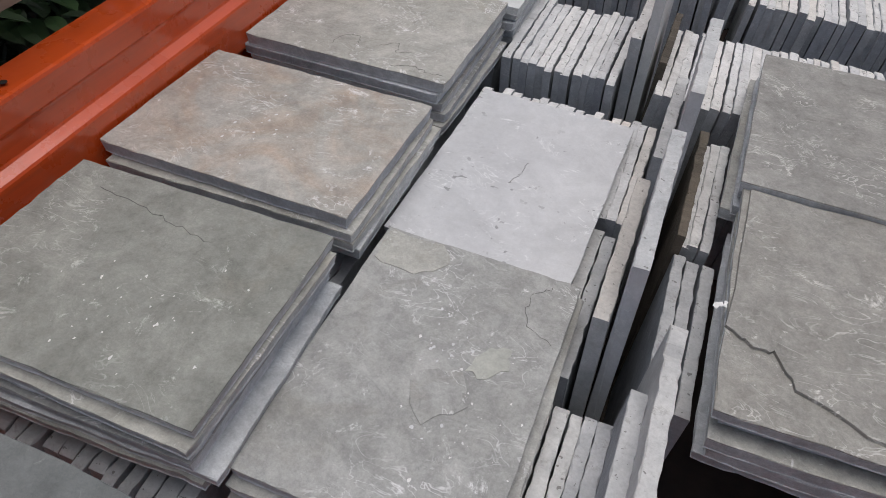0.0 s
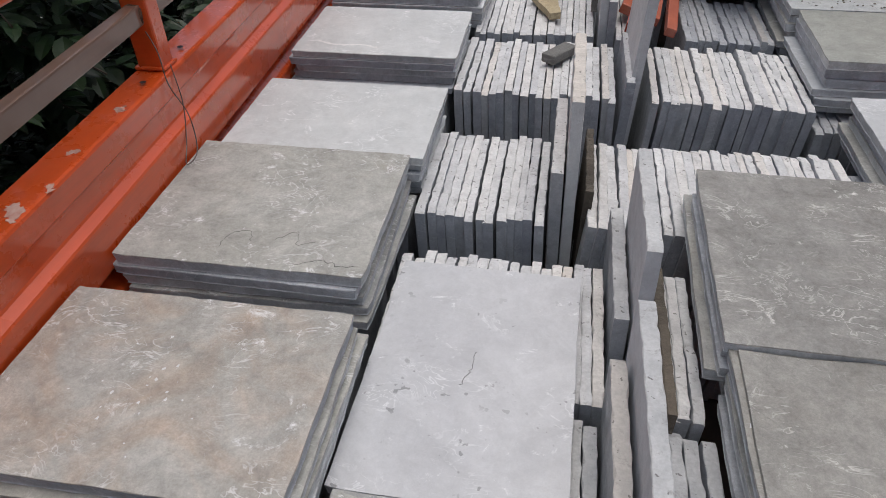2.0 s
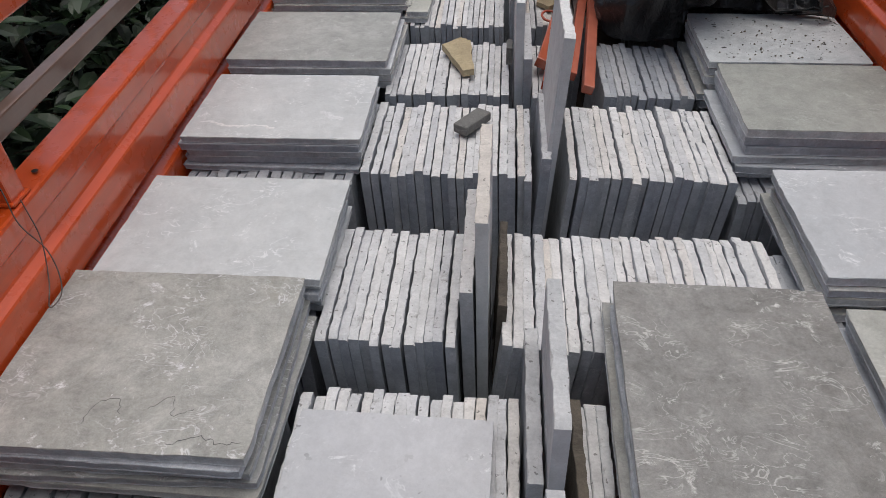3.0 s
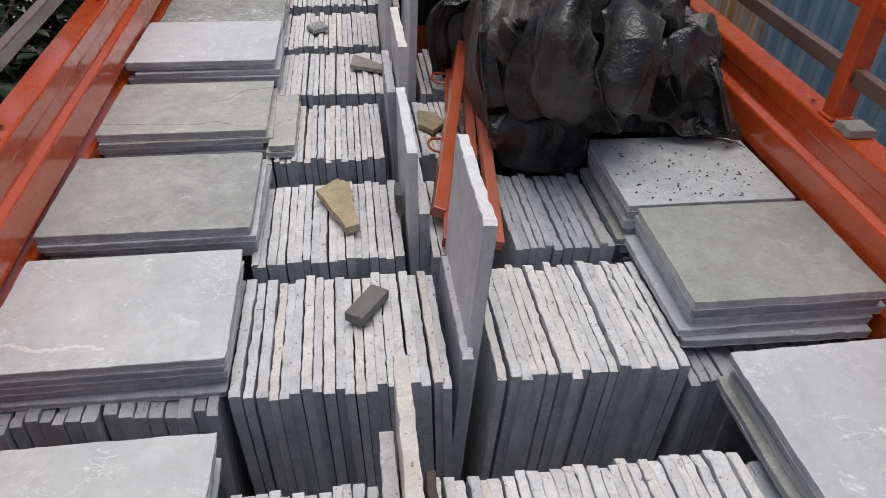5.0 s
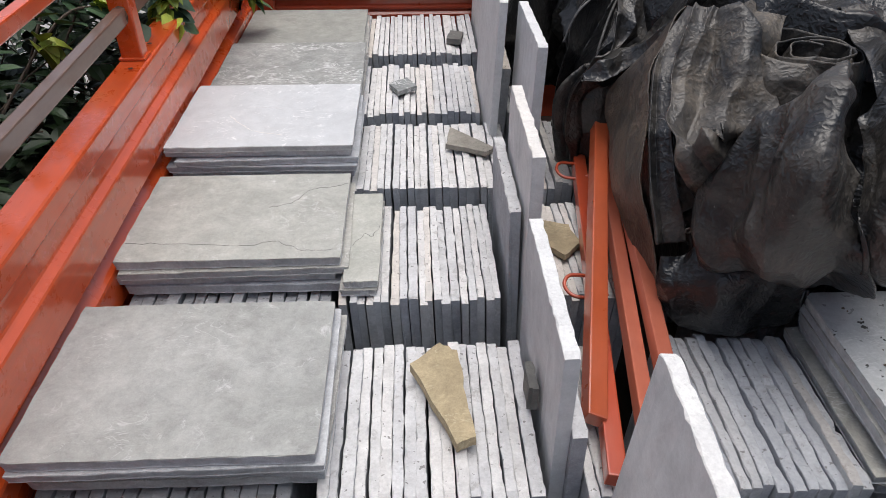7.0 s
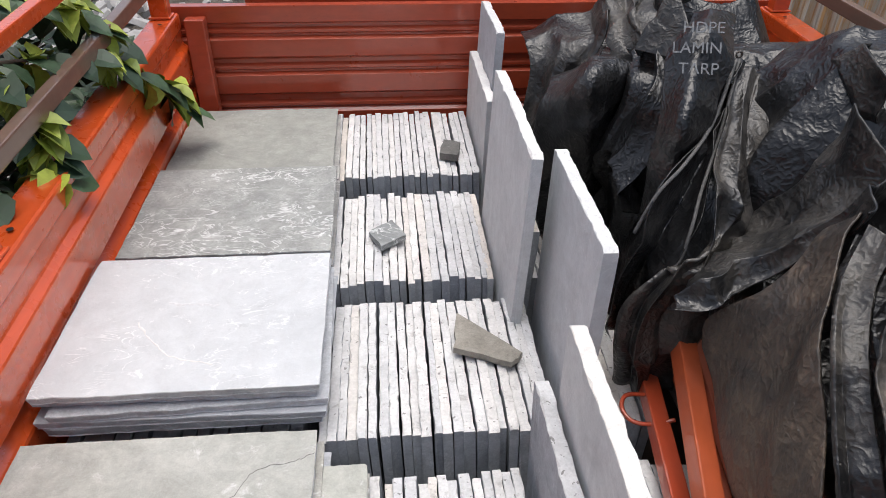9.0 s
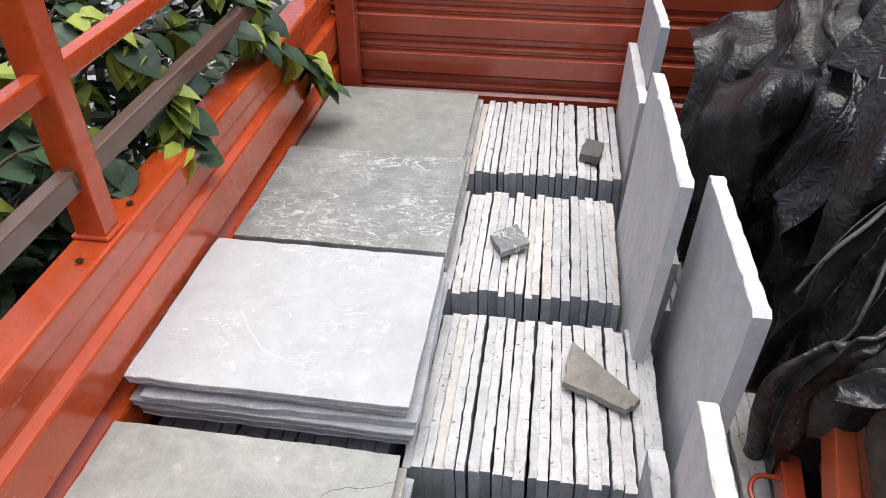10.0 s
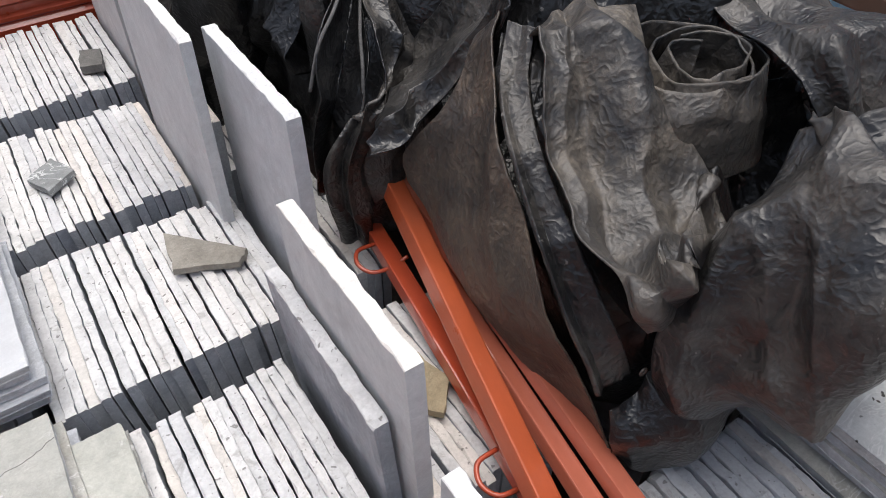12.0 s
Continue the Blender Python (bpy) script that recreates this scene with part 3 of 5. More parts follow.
for ri, (y0, y1, top, spans) in enumerate(ROWS_ON_EDGE):
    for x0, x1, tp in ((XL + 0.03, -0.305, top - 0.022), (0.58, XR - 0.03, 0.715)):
        x = x0
        while x < x1 - 0.02:
            t = rng.choice((0.0195, 0.0215, 0.0245))
            v, f, s = upright_data(y1 - y0, tp - FLOOR - 0.004 + rng.uniform(-0.012, 0.0), t, rng.randrange(900))
            o = len(hv)
            dy = rng.uniform(-0.012, 0.012)
            hv += [(a + x + t / 2, b + (y0 + y1) / 2 + dy, c + FLOOR + 0.002) for a, b, c in v]
            hf += [tuple(i + o for i in q) for q in f]
            hs += s
            x += t + rng.uniform(0.0005, 0.006)
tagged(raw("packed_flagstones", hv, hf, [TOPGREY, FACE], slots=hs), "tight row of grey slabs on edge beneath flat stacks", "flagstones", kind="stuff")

# taller slabs that stand out of the rows: x, front, back, top, lean
TALL = (
    (0.108, 0.50, 0.832, 0.912, -1.0, TALLCUT), (0.080, 0.47, 0.79, 0.835, -1.5, TOPCUT),
    (0.176, 0.17, 0.495, 0.845, 2.5, TALLCUT), (0.152, 0.09, 0.41, 0.80, 2.0, TOPCUT),
    (0.118, 0.89, 1.165, 0.943, -1.0, TALLCUT), (0.093, 0.90, 1.20, 0.80, -1.0, TOPCUT),
    (0.005, 1.255, 1.57, 0.978, -1.0, TALLCUT), (-0.020, 1.235, 1.545, 0.84, -1.5, TOPCUT),
    (0.168, 1.75, 2.072, 1.077, 3.0, TALLCUT), (0.140, 1.72, 2.04, 0.80, 2.5, TOPCUT),
    (0.076, 2.143, 2.481, 0.997, -1.0, TALLCUT), (0.102, 2.13, 2.45, 0.85, -1.0, TOPCUT),
    (0.089, 2.563, 2.885, 1.07, -1.0, TALLCUT), (0.061, 2.60, 2.92, 0.93, -2.0, TOPCUT),
    (0.159, 2.98, 3.311, 1.114, 1.0, TALLCUT),
    (0.100, 3.235, 3.66, 1.137, 2.0, TALLCUT), (0.128, 3.32, 3.68, 0.93, 3.0, TOPCUT),
    (0.120, 3.88, 4.27, 0.972, 1.0, TALLCUT), (0.150, 3.97, 4.28, 1.12, 2.0, TALLCUT),
)
for i, (x, y0, y1, top, lean, cut) in enumerate(TALL):
    h = top - FLOOR - 0.003
    me = upright_mesh(y1 - y0, h, 0.0225, 400 + i, TOPMID if y0 < 1.0 else TOPCUT if y0 < 1.6 else cut, TALLFACE if cut == TALLCUT else FACE)
    ob = link("tall_flagstone" if cut == TALLCUT else "upright_flagstone", me, [], None, Matrix.Translation((x - math.sin(radians(lean)) * h, (y0 + y1) / 2, FLOOR + 0.003)) @ Matrix.Rotation(radians(lean), 4, "Y"))
    tagged(ob, "tall pale grey slab on edge standing above its row" if cut == TALLCUT else "grey stone slab on edge with pale cut rim", "flagstone", "slabs standing on edge")
# raw brown slab beside the uprights
for x, y0, y1, top in ((0.150, 0.76, 1.08, 0.765), (0.032, 1.26, 1.5, 0.79)):
    me = upright_mesh(y1 - y0, top - FLOOR - 0.003, 0.016, 480 + int(x * 100), RAW, RAW)
    tagged(link("rough_flagstone", me, [], None, Matrix.Translation((x, (y0 + y1) / 2, FLOOR + 0.003)) @ Matrix.Rotation(radians(1.5), 4, "Y")), "dark brown rough slab wedged between upright slabs", "flagstone", "slabs standing on edge")


# ---- flat stacks ----
def stack(x0, x1, y0, y1, ztop, n, top, label, turn=0.0, t=0.0225, seed=0, group="slabs in flat stacks", spread=0.010, last=None):
    """n slabs lying on one another; the uppermost fills the given plan."""
    r = random.Random(seed)
    z = ztop
    for i in range(n):
        th = t + r.uniform(-0.003, 0.003)
        z -= th
        w, d = x1 - x0, y1 - y0
        me = slab_mesh(w + (0 if i == 0 else r.uniform(-0.008, 0.012)), d + (0 if i == 0 else r.uniform(-0.008, 0.012)), th - 0.002, seed * 31 + i, top if i == 0 else SIDE if r.random() < 0.3 else (last or GREEN), chips=2 if i else 1)
        o = 0 if i == 0 else 1
        ob = link("flagstone", me, [], None, pose((x0 + x1) / 2 + o * r.uniform(-spread, spread), (y0 + y1) / 2 + o * r.uniform(-spread, spread), z, 0, 0, turn + o * r.uniform(-1.3, 1.3)))
        tagged(ob, label if i == 0 else "grey stone slab lying in a stack", "flagstone", group)
    return z


LEFT = (
    (-0.67, -0.30, -0.29, 0.045, 0.85, 4, SHADED_STONE, "dark slate-grey slab on a low stack", -1.0),
    (-0.685, -0.277, 0.108, 0.425, 0.875, 6, GREEN_DARK, "green-grey slab with pale scuffs on a stack", 1.0),
    (-0.725, -0.292, 0.485, 0.80, 0.855, 4, BUFF, "buff slab with rusty stains on a stack", 0.0),
    (-0.725, -0.303, 0.888, 1.255, 0.845, 5, GREEN, "green-grey slab with hair cracks on a stack", 0.0),
    (-0.705, -0.28, 1.262, 1.575, 0.832, 4, PALE, "pale blue-grey slab on a stack", 0.0),
    (-0.715, -0.287, 1.735, 2.055, 0.832, 4, PALE, "pale slab with a white scrape on a stack", 0.5),
    (-0.725, -0.277, 2.122, 2.46, 0.842, 4, GREEN_SMOOTH, "green-grey slab on a stack", 0.0),
    (-0.727, -0.281, 2.602, 2.935, 0.832, 4, GREEN_SMOOTH, "cracked green-grey slab on a stack", 0.0),
    (-0.722, -0.276, 2.98, 3.345, 0.882, 4, WHITE, "almost white slab on a stack", 0.0),
    (-0.726, -0.283, 3.415, 3.80, 0.838, 3, SCRATCHED, "grey slab with many white scratches", 0.0),
    (-0.728, -0.298, 3.802, 4.215, 0.817, 2, MID, "plain mid-grey slab by the headboard", 0.0),
)
for i, (x0, x1, y0, y1, zt, n, mat, lab, turn) in enumerate(LEFT):
    stack(x0, x1, y0, y1, zt, n + (1 if i in (4, 5, 8) else 0), mat, lab, turn, seed=20 + i, t=0.019 if i in (4, 5, 8) else 0.0215, spread=0.013, last=PALE if mat in (PALE, WHITE) else None)
# narrow slab pair beside the cracked one
stack(-0.277, -0.205, 2.558, 2.885, 0.805, 2, GREEN_SMOOTH, "narrow cracked green-grey offcut", 0.0, seed=61, t=0.019)
# single slabs over the near rows
stack(-0.279, 0.03, 0.578, 1.035, 0.762, 1, LILAC, "smooth lilac-grey slab with dark pinholes", -1.2, seed=63)
stack(-0.268, 0.042, 0.13, 0.572, 0.777, 2, GREEN, "green-grey slab with flaked patches", 0.0, seed=64)
# right side
RIGHT = (
    (0.229, 0.60, 0.39, 0.835, 0.838, 5, BROWN, "brown-grey slab with flaked corner and lime spots", 0.5),
    (0.224, 0.57, 0.82, 1.262, 0.852, 5, BROWN, "brown-grey rough slab on a stack", -1.0),
    (0.632, 1.0, 0.93, 1.27, 0.80, 4, GREEN_SMOOTH, "green-grey slab on a low stack", 0.0),
    (0.618, 1.0, 1.335, 1.68, 0.815, 5, PALE, "pale slab with chipped rim on a stack", 1.0),
    (0.58, 0.985, 1.765, 2.095, 0.859, 6, MID, "smooth green-grey slab on a stepped stack", -0.5),
    (0.567, 0.978, 2.108, 2.43, 0.857, 6, SPECKLED, "blue-grey slab strewn with dark crumbs", 0.0),
    (0.60, 0.985, 0.30, 0.86, 0.80, 4, GREEN, "green-grey slab on a low stack", 0.0),
)
for i, (x0, x1, y0, y1, zt, n, mat, lab, turn) in enumerate(RIGHT):
    stack(x0, x1, y0, y1, zt, n, mat, lab, turn, seed=80 + i, spread=0.016, last=PALE if i == 4 else None)


def jagged(points, z, h, seed, steps=5, amp=0.004):
    """A thin layer with a broken outline."""
    r = random.Random(seed)
    ring = []
    for a, b in zip(points, points[1:] + points[:1]):
        for k in range(steps):
            t = k / steps
            ring.append((a[0] + (b[0] - a[0]) * t + r.uniform(-amp, amp), a[1] + (b[1] - a[1]) * t + r.uniform(-amp, amp)))
    n = len(ring)
    cx, cy = sum(p[0] for p in ring) / n, sum(p[1] for p in ring) / n
    verts = [(x, y, z) for x, y in ring] + [(x + (cx - x) * 0.006, y + (cy - y) * 0.006, z + h) for x, y in ring]
    faces = [tuple(range(n, 2 * n))] + [(i, (i + 1) % n, n + (i + 1) % n, n + i) for i in range(n)] + [tuple(reversed(range(n)))]
    return verts, faces


def flat_shard(name, points, z, h, mat, label, category="stone shard", seed=1, amp=0.003, tilt=(0, 0)):
    v, f = jagged([(p[0], p[1]) for p in points], 0, h, seed, 4, amp)
    cx, cy = sum(p[0] for p in points) / len(points), sum(p[1] for p in points) / len(points)
    v = [(a - cx, b - cy, c) for a, b, c in v]
    ob = raw(name, v, f, [mat])
    ob.matrix_basis = pose(cx, cy, z, tilt[0], tilt[1], 0)
    return tagged(ob, label, category)


# flaked upper layers
for base, pts, h, mat, seed, amp in (
    ("flaked corner", [(0.232, 0.52), (0.268, 0.50), (0.29, 0.50), (0.32, 0.455), (0.40, 0.415), (0.592, 0.40), (0.592, 0.82), (0.236, 0.82)], 0.0045, BROWN, 3, 0.004),
    ("flaked patches", [(-0.061, 0.367), (-0.048, 0.414), (-0.019, 0.418), (-0.013, 0.389), (-0.041, 0.357)], 0.0007, GREEN_SMOOTH, 4, 0.004),
    ("flaked patches", [(-0.124, 0.323), (-0.10, 0.352), (-0.065, 0.363), (-0.05, 0.335), (-0.043, 0.303), (-0.088, 0.270)], 0.0009, GREEN, 5, 0.005),
    ("flaked patches", [(-0.262, 0.50), (-0.19, 0.49), (-0.15, 0.53), (-0.17, 0.565), (-0.262, 0.568)], 0.0009, GREEN, 6, 0.005),
):
    owner = next(o for o in scene.objects if base in o.get("label", ""))
    v, f = jagged(pts, 0, h, seed, 4, amp)
    inv = owner.matrix_basis.inverted()
    top = max(q.co.z for q in owner.data.vertices)
    v = [inv @ Vector((a, c, owner.location.z + top + 0.0003 + z)) for a, c, z in v]
    raw("flake", v, f, [mat], owner)



def lime_spots(label, centre, spread, count, seed, big=1.0):
    """White splashes of lime dried on the slab with that label."""
    owner = next(o for o in scene.objects if label in o.get("label", ""))
    inv = owner.matrix_basis.inverted()
    z = owner.location.z + max(q.co.z for q in owner.data.vertices) + 0.0004
    g = random.Random(seed)
    V, F = [], []
    for _ in range(count):
        x, y = centre[0] + g.gauss(0, spread[0]), centre[1] + g.gauss(0, spread[1])
        s = big * g.choice((0.0006, 0.0008, 0.0012, 0.0012, 0.002))
        o = len(V)
        for k in range(7):
            a = k / 7 * 6.2832
            q = s * g.uniform(0.35, 1.7)
            V.append(inv @ Vector((x + math.cos(a) * q, y + math.sin(a) * q * 1.3, z)))
        V.append(inv @ Vector((x, y, z + 0.0006)))
        F += [(o + k, o + (k + 1) % 7, o + 7) for k in range(7)]
    tagged(raw("lime_spots", V, F, [TALLCUT], owner), "dried white lime splashes", kind="stuff")


def crack(label, pts, wide=0.0007, mat=None):
    """A dark hair crack lying open on top of the slab with that label."""
    owner = next(o for o in scene.objects if label in o.get("label", ""))
    inv = owner.matrix_basis.inverted()
    z = owner.location.z + max(q.co.z for q in owner.data.vertices)
    r = random.Random(len(label) + int(pts[0][0] * 900))
    P = [Vector((x, y, z + 0.0002)) for x, y in pts]
    P = [p + Vector((r.uniform(-0.003, 0.003), r.uniform(-0.003, 0.003), 0)) for p in smooth_path(P, 7)]
    V, F = [], []
    for i, p in enumerate(P):
        d = P[min(i + 1, len(P) - 1)] - P[max(i - 1, 0)]
        s = Vector((-d.y, d.x, 0)).normalized() * wide * r.uniform(0.35, 1.0)
        V += [inv @ (p + s), inv @ (p - s), inv @ (p + Vector((0, 0, 0.0005)))]
        if i:
            a = i * 3
            F += [(a - 3, a, a + 2, a - 1), (a - 1, a + 2, a + 1, a - 2)]
    raw("crack", V, F, [mat or DARKCHIP], owner)


crack("cracked green-grey slab on a stack", [(-0.72, 2.665), (-0.6, 2.66), (-0.48, 2.648), (-0.42, 2.662), (-0.36, 2.63), (-0.30, 2.628)])
crack("cracked green-grey slab on a stack", [(-0.45, 2.79), (-0.40, 2.81), (-0.37, 2.86), (-0.31, 2.875), (-0.285, 2.89)])
crack("narrow cracked", [(-0.262, 2.68), (-0.24, 2.72), (-0.225, 2.71), (-0.208, 2.75)])
crack("hair cracks", [(-0.47, 0.96), (-0.44, 0.985), (-0.43, 0.955), (-0.40, 0.965)])
crack("hair cracks", [(-0.56, 0.93), (-0.55, 0.97), (-0.52, 0.975), (-0.51, 0.95)])
crack("hair cracks", [(-0.42, 0.905), (-0.38, 0.92), (-0.35, 0.91), (-0.32, 0.915)])
crack("pale scuffs", [(-0.62, 0.38), (-0.55, 0.372), (-0.48, 0.36), (-0.42, 0.35)])
crack("dark pinholes", [(-0.135, 0.77), (-0.125, 0.80), (-0.122, 0.84)])
crack("flaked patches", [(0.03, 0.45), (-0.01, 0.47), (-0.02, 0.52), (0.005, 0.55)])
lime_spots("flaked patches", (-0.10, 0.37), (0.02, 0.06), 45, 1)
lime_spots("flaked patches", (-0.03, 0.30), (0.04, 0.05), 30, 2)
lime_spots("flaked corner", (0.30, 0.66), (0.03, 0.03), 26, 3, 1.9)
lime_spots("flaked corner", (0.36, 0.55), (0.06, 0.02), 34, 7, 2.4)
lime_spots("flaked corner", (0.42, 0.50), (0.08, 0.03), 60, 8)
lime_spots("pale scuffs", (-0.43, 0.22), (0.06, 0.05), 35, 4)
lime_spots("rusty stains", (-0.50, 0.62), (0.05, 0.04), 30, 5)
lime_spots("hair cracks", (-0.48, 0.98), (0.10, 0.05), 24, 6)
crack("flaked corner", [(0.30, 0.81), (0.305, 0.74), (0.30, 0.68)])
# pale scrapes
crack("white scrape", [(-0.40, 1.86), (-0.375, 1.84), (-0.345, 1.825)], 0.011, TALLCUT)
crack("white scrape", [(-0.66, 1.80), (-0.60, 1.785), (-0.55, 1.79), (-0.50, 1.78)], 0.006, TALLCUT)
crack("almost white", [(-0.60, 3.15), (-0.56, 3.10), (-0.52, 3.06), (-0.45, 3.04)], 0.0022, TALLCUT)
crack("almost white", [(-0.56, 3.20), (-0.50, 3.195), (-0.47, 3.19)], 0.004, TALLCUT)
crack("lime spots", [(0.34, 0.66), (0.35, 0.655), (0.362, 0.66)], 0.009, TALLCUT)
# dark crumbs strewn on the blue slab
r = random.Random(44)
V, F = [], []
for k in range(120):
    x, y = (r.gauss(0.74, 0.08), r.gauss(2.22, 0.06)) if k % 2 else (r.uniform(0.6, 0.96), r.uniform(2.13, 2.4))
    if not (0.58 < x < 0.965 and 2.12 < y < 2.42):
        continue
    s = r.choice((0.0012, 0.0018, 0.0026, 0.004))
    o = len(V)
    V += [Vector((x + math.cos(a) * s * r.uniform(0.6, 1.2), y + math.sin(a) * s * r.uniform(0.6, 1.2), 0.8571)) for a in (0, 1.6, 3.1, 4.7)] + [Vector((x, y, 0.8571 + s * 0.7))]
    F += [(o + i, o + (i + 1) % 4, o + 4) for i in range(4)]
tagged(raw("crumbs", V, F, [RAW]), "dark dry crumbs scattered on a blue slab", "crumbs", kind="stuff")

# pale scrapes on the painted rail
for k, pts in enumerate((
    [(-0.761, 0.802), (-0.749, 0.814), (-0.728, 0.799), (-0.727, 0.767), (-0.739, 0.773)],
    [(-0.735, 0.855), (-0.728, 0.866), (-0.717, 0.849), (-0.722, 0.84)],
    [(-0.757, 0.945), (-0.741, 0.956), (-0.735, 0.949), (-0.751, 0.937)],
    [(-0.753, 1.085), (-0.74, 1.094), (-0.73, 1.08), (-0.741, 1.071)],
    [(-0.743, 0.735), (-0.73, 0.748), (-0.727, 0.731), (-0.731, 0.722)])):
    v, f = jagged(pts, 0.0, 0.0005, 60 + k, 9, 0.0035)
    scrape = raw("scrape", [(x - 0.024, y, rail(y) + 0.0006 + z) for x, y, z in v], f, [WORN], truck)
    tagged(scrape, "pale scrape in the paint")

# ---- loose shards ----
flat_shard("shard", [(-0.145, 2.346), (-0.09, 2.395), (-0.063, 2.372), (-0.055, 2.29), (-0.044, 2.186), (-0.074, 2.17)], 0.772, 0.019, YELLOW, "yellow-buff broken stone wedge on upright slabs", seed=7)
bm = bmesh.new()
box_into(bm, -0.021, 0.021, -0.051, 0.051, 0, 0.024, 0.004)
for v in bm.verts:
    v.co += 0.0016 * noise.noise_vector(v.co * 60)
brick = part("stone_block", bm, DARKCHIP, None, "", pose(-0.037, 1.905, 0.772, 0, 0, -35))
tagged(brick, "dark grey stone offcut lying on upright slabs", "stone offcut")
flat_shard("shard", [(-0.029, 3.246), (-0.048, 3.148), (0.059, 3.102), (0.083, 3.124)], 0.777, 0.013, TAN, "tan triangular stone shard on upright slabs", seed=8)
flat_shard("shard", [(-0.205, 3.554), (-0.15, 3.603), (-0.118, 3.535), (-0.175, 3.491)], 0.777, 0.014, SCRATCHED, "small square grey stone chip", seed=9, amp=0.002)
flat_shard("shard", [(0.008, 4.01), (0.055, 3.99), (0.038, 3.91), (-0.012, 3.922)], 0.781, 0.02, DARKCHIP, "small dark stone chip on upright slabs", seed=10, amp=0.002)
flat_shard("shard", [(0.15, 2.785), (0.209, 2.762), (0.222, 2.696), (0.183, 2.652), (0.143, 2.69)], 0.773, 0.014, YELLOW, "yellow-buff stone shard beside the poles", seed=11)
flat_shard("shard", [(1.018, 2.075), (1.075, 2.07), (1.08, 2.125), (1.02, 2.13)], rail(2.12) + 0.001, 0.018, TAN, "pale broken stone piece on the side rail", seed=12, amp=0.003)
flat_shard("shard", [(0.046, 2.25), (0.061, 2.25), (0.061, 2.31), (0.046, 2.31)], 0.772, 0.05, DARKCHIP, "small dark stone wedge against a tall slab", seed=13, amp=0.002)

# ---- poles lying on the load ----
POLES = (
    ((0.142, 2.20, 0.80), (0.335, 3.10, 0.925), 0.034, 0.03, POLEPAINT, 20),
    ((0.155, 2.10, 0.784), (0.30, 3.18, 0.815), 0.03, 0.028, REDBROWN, 8),
    ((0.262, 2.08, 0.784), (0.362, 3.05, 0.865), 0.03, 0.026, PINKRED, 15),
    ((0.222, 2.16, 0.784), (0.338, 3.05, 0.835), 0.028, 0.026, PINKRED, 15),
)
for i, (a, b, w, h, mat, roll) in enumerate(POLES):
    pole = part("steel_pole", tube_between(a, b, w, h, 0.003, roll), mat, None)
    tagged(pole, "orange painted square steel pole lying on slabs", "steel pole", "poles on the load")
    if i == 1:
        for y in (2.525, 2.95):
            f = (y - a[1]) / (b[1] - a[1])
            p = Vector(a).lerp(Vector(b), f)
            loop = smooth_path([p + Vector((-0.01, 0.028, 0.012)), p + Vector((-0.045, 0.024, 0.016)), p + Vector((-0.058, 0.0, 0.012)), p + Vector((-0.045, -0.024, 0.006)), p + Vector((-0.01, -0.03, 0.004)), p + Vector((0.02, -0.032, 0.014))])
            part("hook", rod(loop, 0.0038), REDBROWN, pole, "bent steel rod loop", smooth=True)

# wire round the side panel and string on a bar
wire = part("wire", rod(smooth_path([(-0.80, 1.25, rail(1.25) + 0.10), (-0.752, 1.215, rail(1.2) + 0.05), (-0.738, 1.20, rail(1.2) - 0.01), (-0.722, 1.21, 0.93), (-0.712, 1.2, 0.885), (-0.705, 1.175, 0.858), (-0.715, 1.15, 0.852), (-0.728, 1.19, 0.875), (-0.735, 1.225, 0.94), (-0.745, 1.235, rail(1.2) + 0.012)]), 0.0011, 6), WIRE, None, smooth=True)
tagged(wire, "thin dull wire looped over the side panel", "wire")
bm = rod(smooth_path([(-0.753, 0.345, rail(0.34) + 0.12), (-0.742, 0.352, rail(0.34) + 0.105), (-0.752, 0.36, rail(0.34) + 0.082), (-0.785, 0.352, rail(0.34) + 0.09), (-0.78, 0.345, rail(0.34) + 0.125), (-0.745, 0.35, rail(0.34) + 0.118), (-0.738, 0.37, rail(0.34) + 0.07), (-0.742, 0.375, rail(0.34) + 0.05)]), 0.0035, 7)
tagged(part("string", bm, STRING, None, smooth=True), "frayed pale string tied round a bar", "string")

# ---- tarpaulin heap ----
tarp = new("tarpaulin")
tagged(tarp, "crumpled black plastic tarpaulin, dusty, heaped on slabs", "tarpaulin")


def soft_abs(v):
    n = noise.noise(v)
    return math.sqrt(n * n + 0.0022)


def ridge(v):
    return 1 - 2 * soft_abs(v)


def tri(v):
    """Straight rise and fall between -0.5 and 0.5."""
    return 2 * abs(v - math.floor(v + 0.5)) - 0.5


def base_height(x, y):
    return 0.862 if x > 0.565 and y < 2.45 else 0.775


def sheet(name, nu, nv, fn, mat, wrap=False, label=""):
    verts = [fn(i / nu, j / nv) for i in range(nu + (0 if wrap else 1)) for j in range(nv + 1)]
    faces = []
    cols = nu if wrap else nu
    for i in range(cols):
        for j in range(nv):
            a, b = i * (nv + 1) + j, ((i + 1) % nu if wrap else i + 1) * (nv + 1) + j
            faces.append((a, b, b + 1, a + 1))
    ob = raw(name, verts, faces, [mat], tarp, smooth=True)
    return tagged(ob, label)


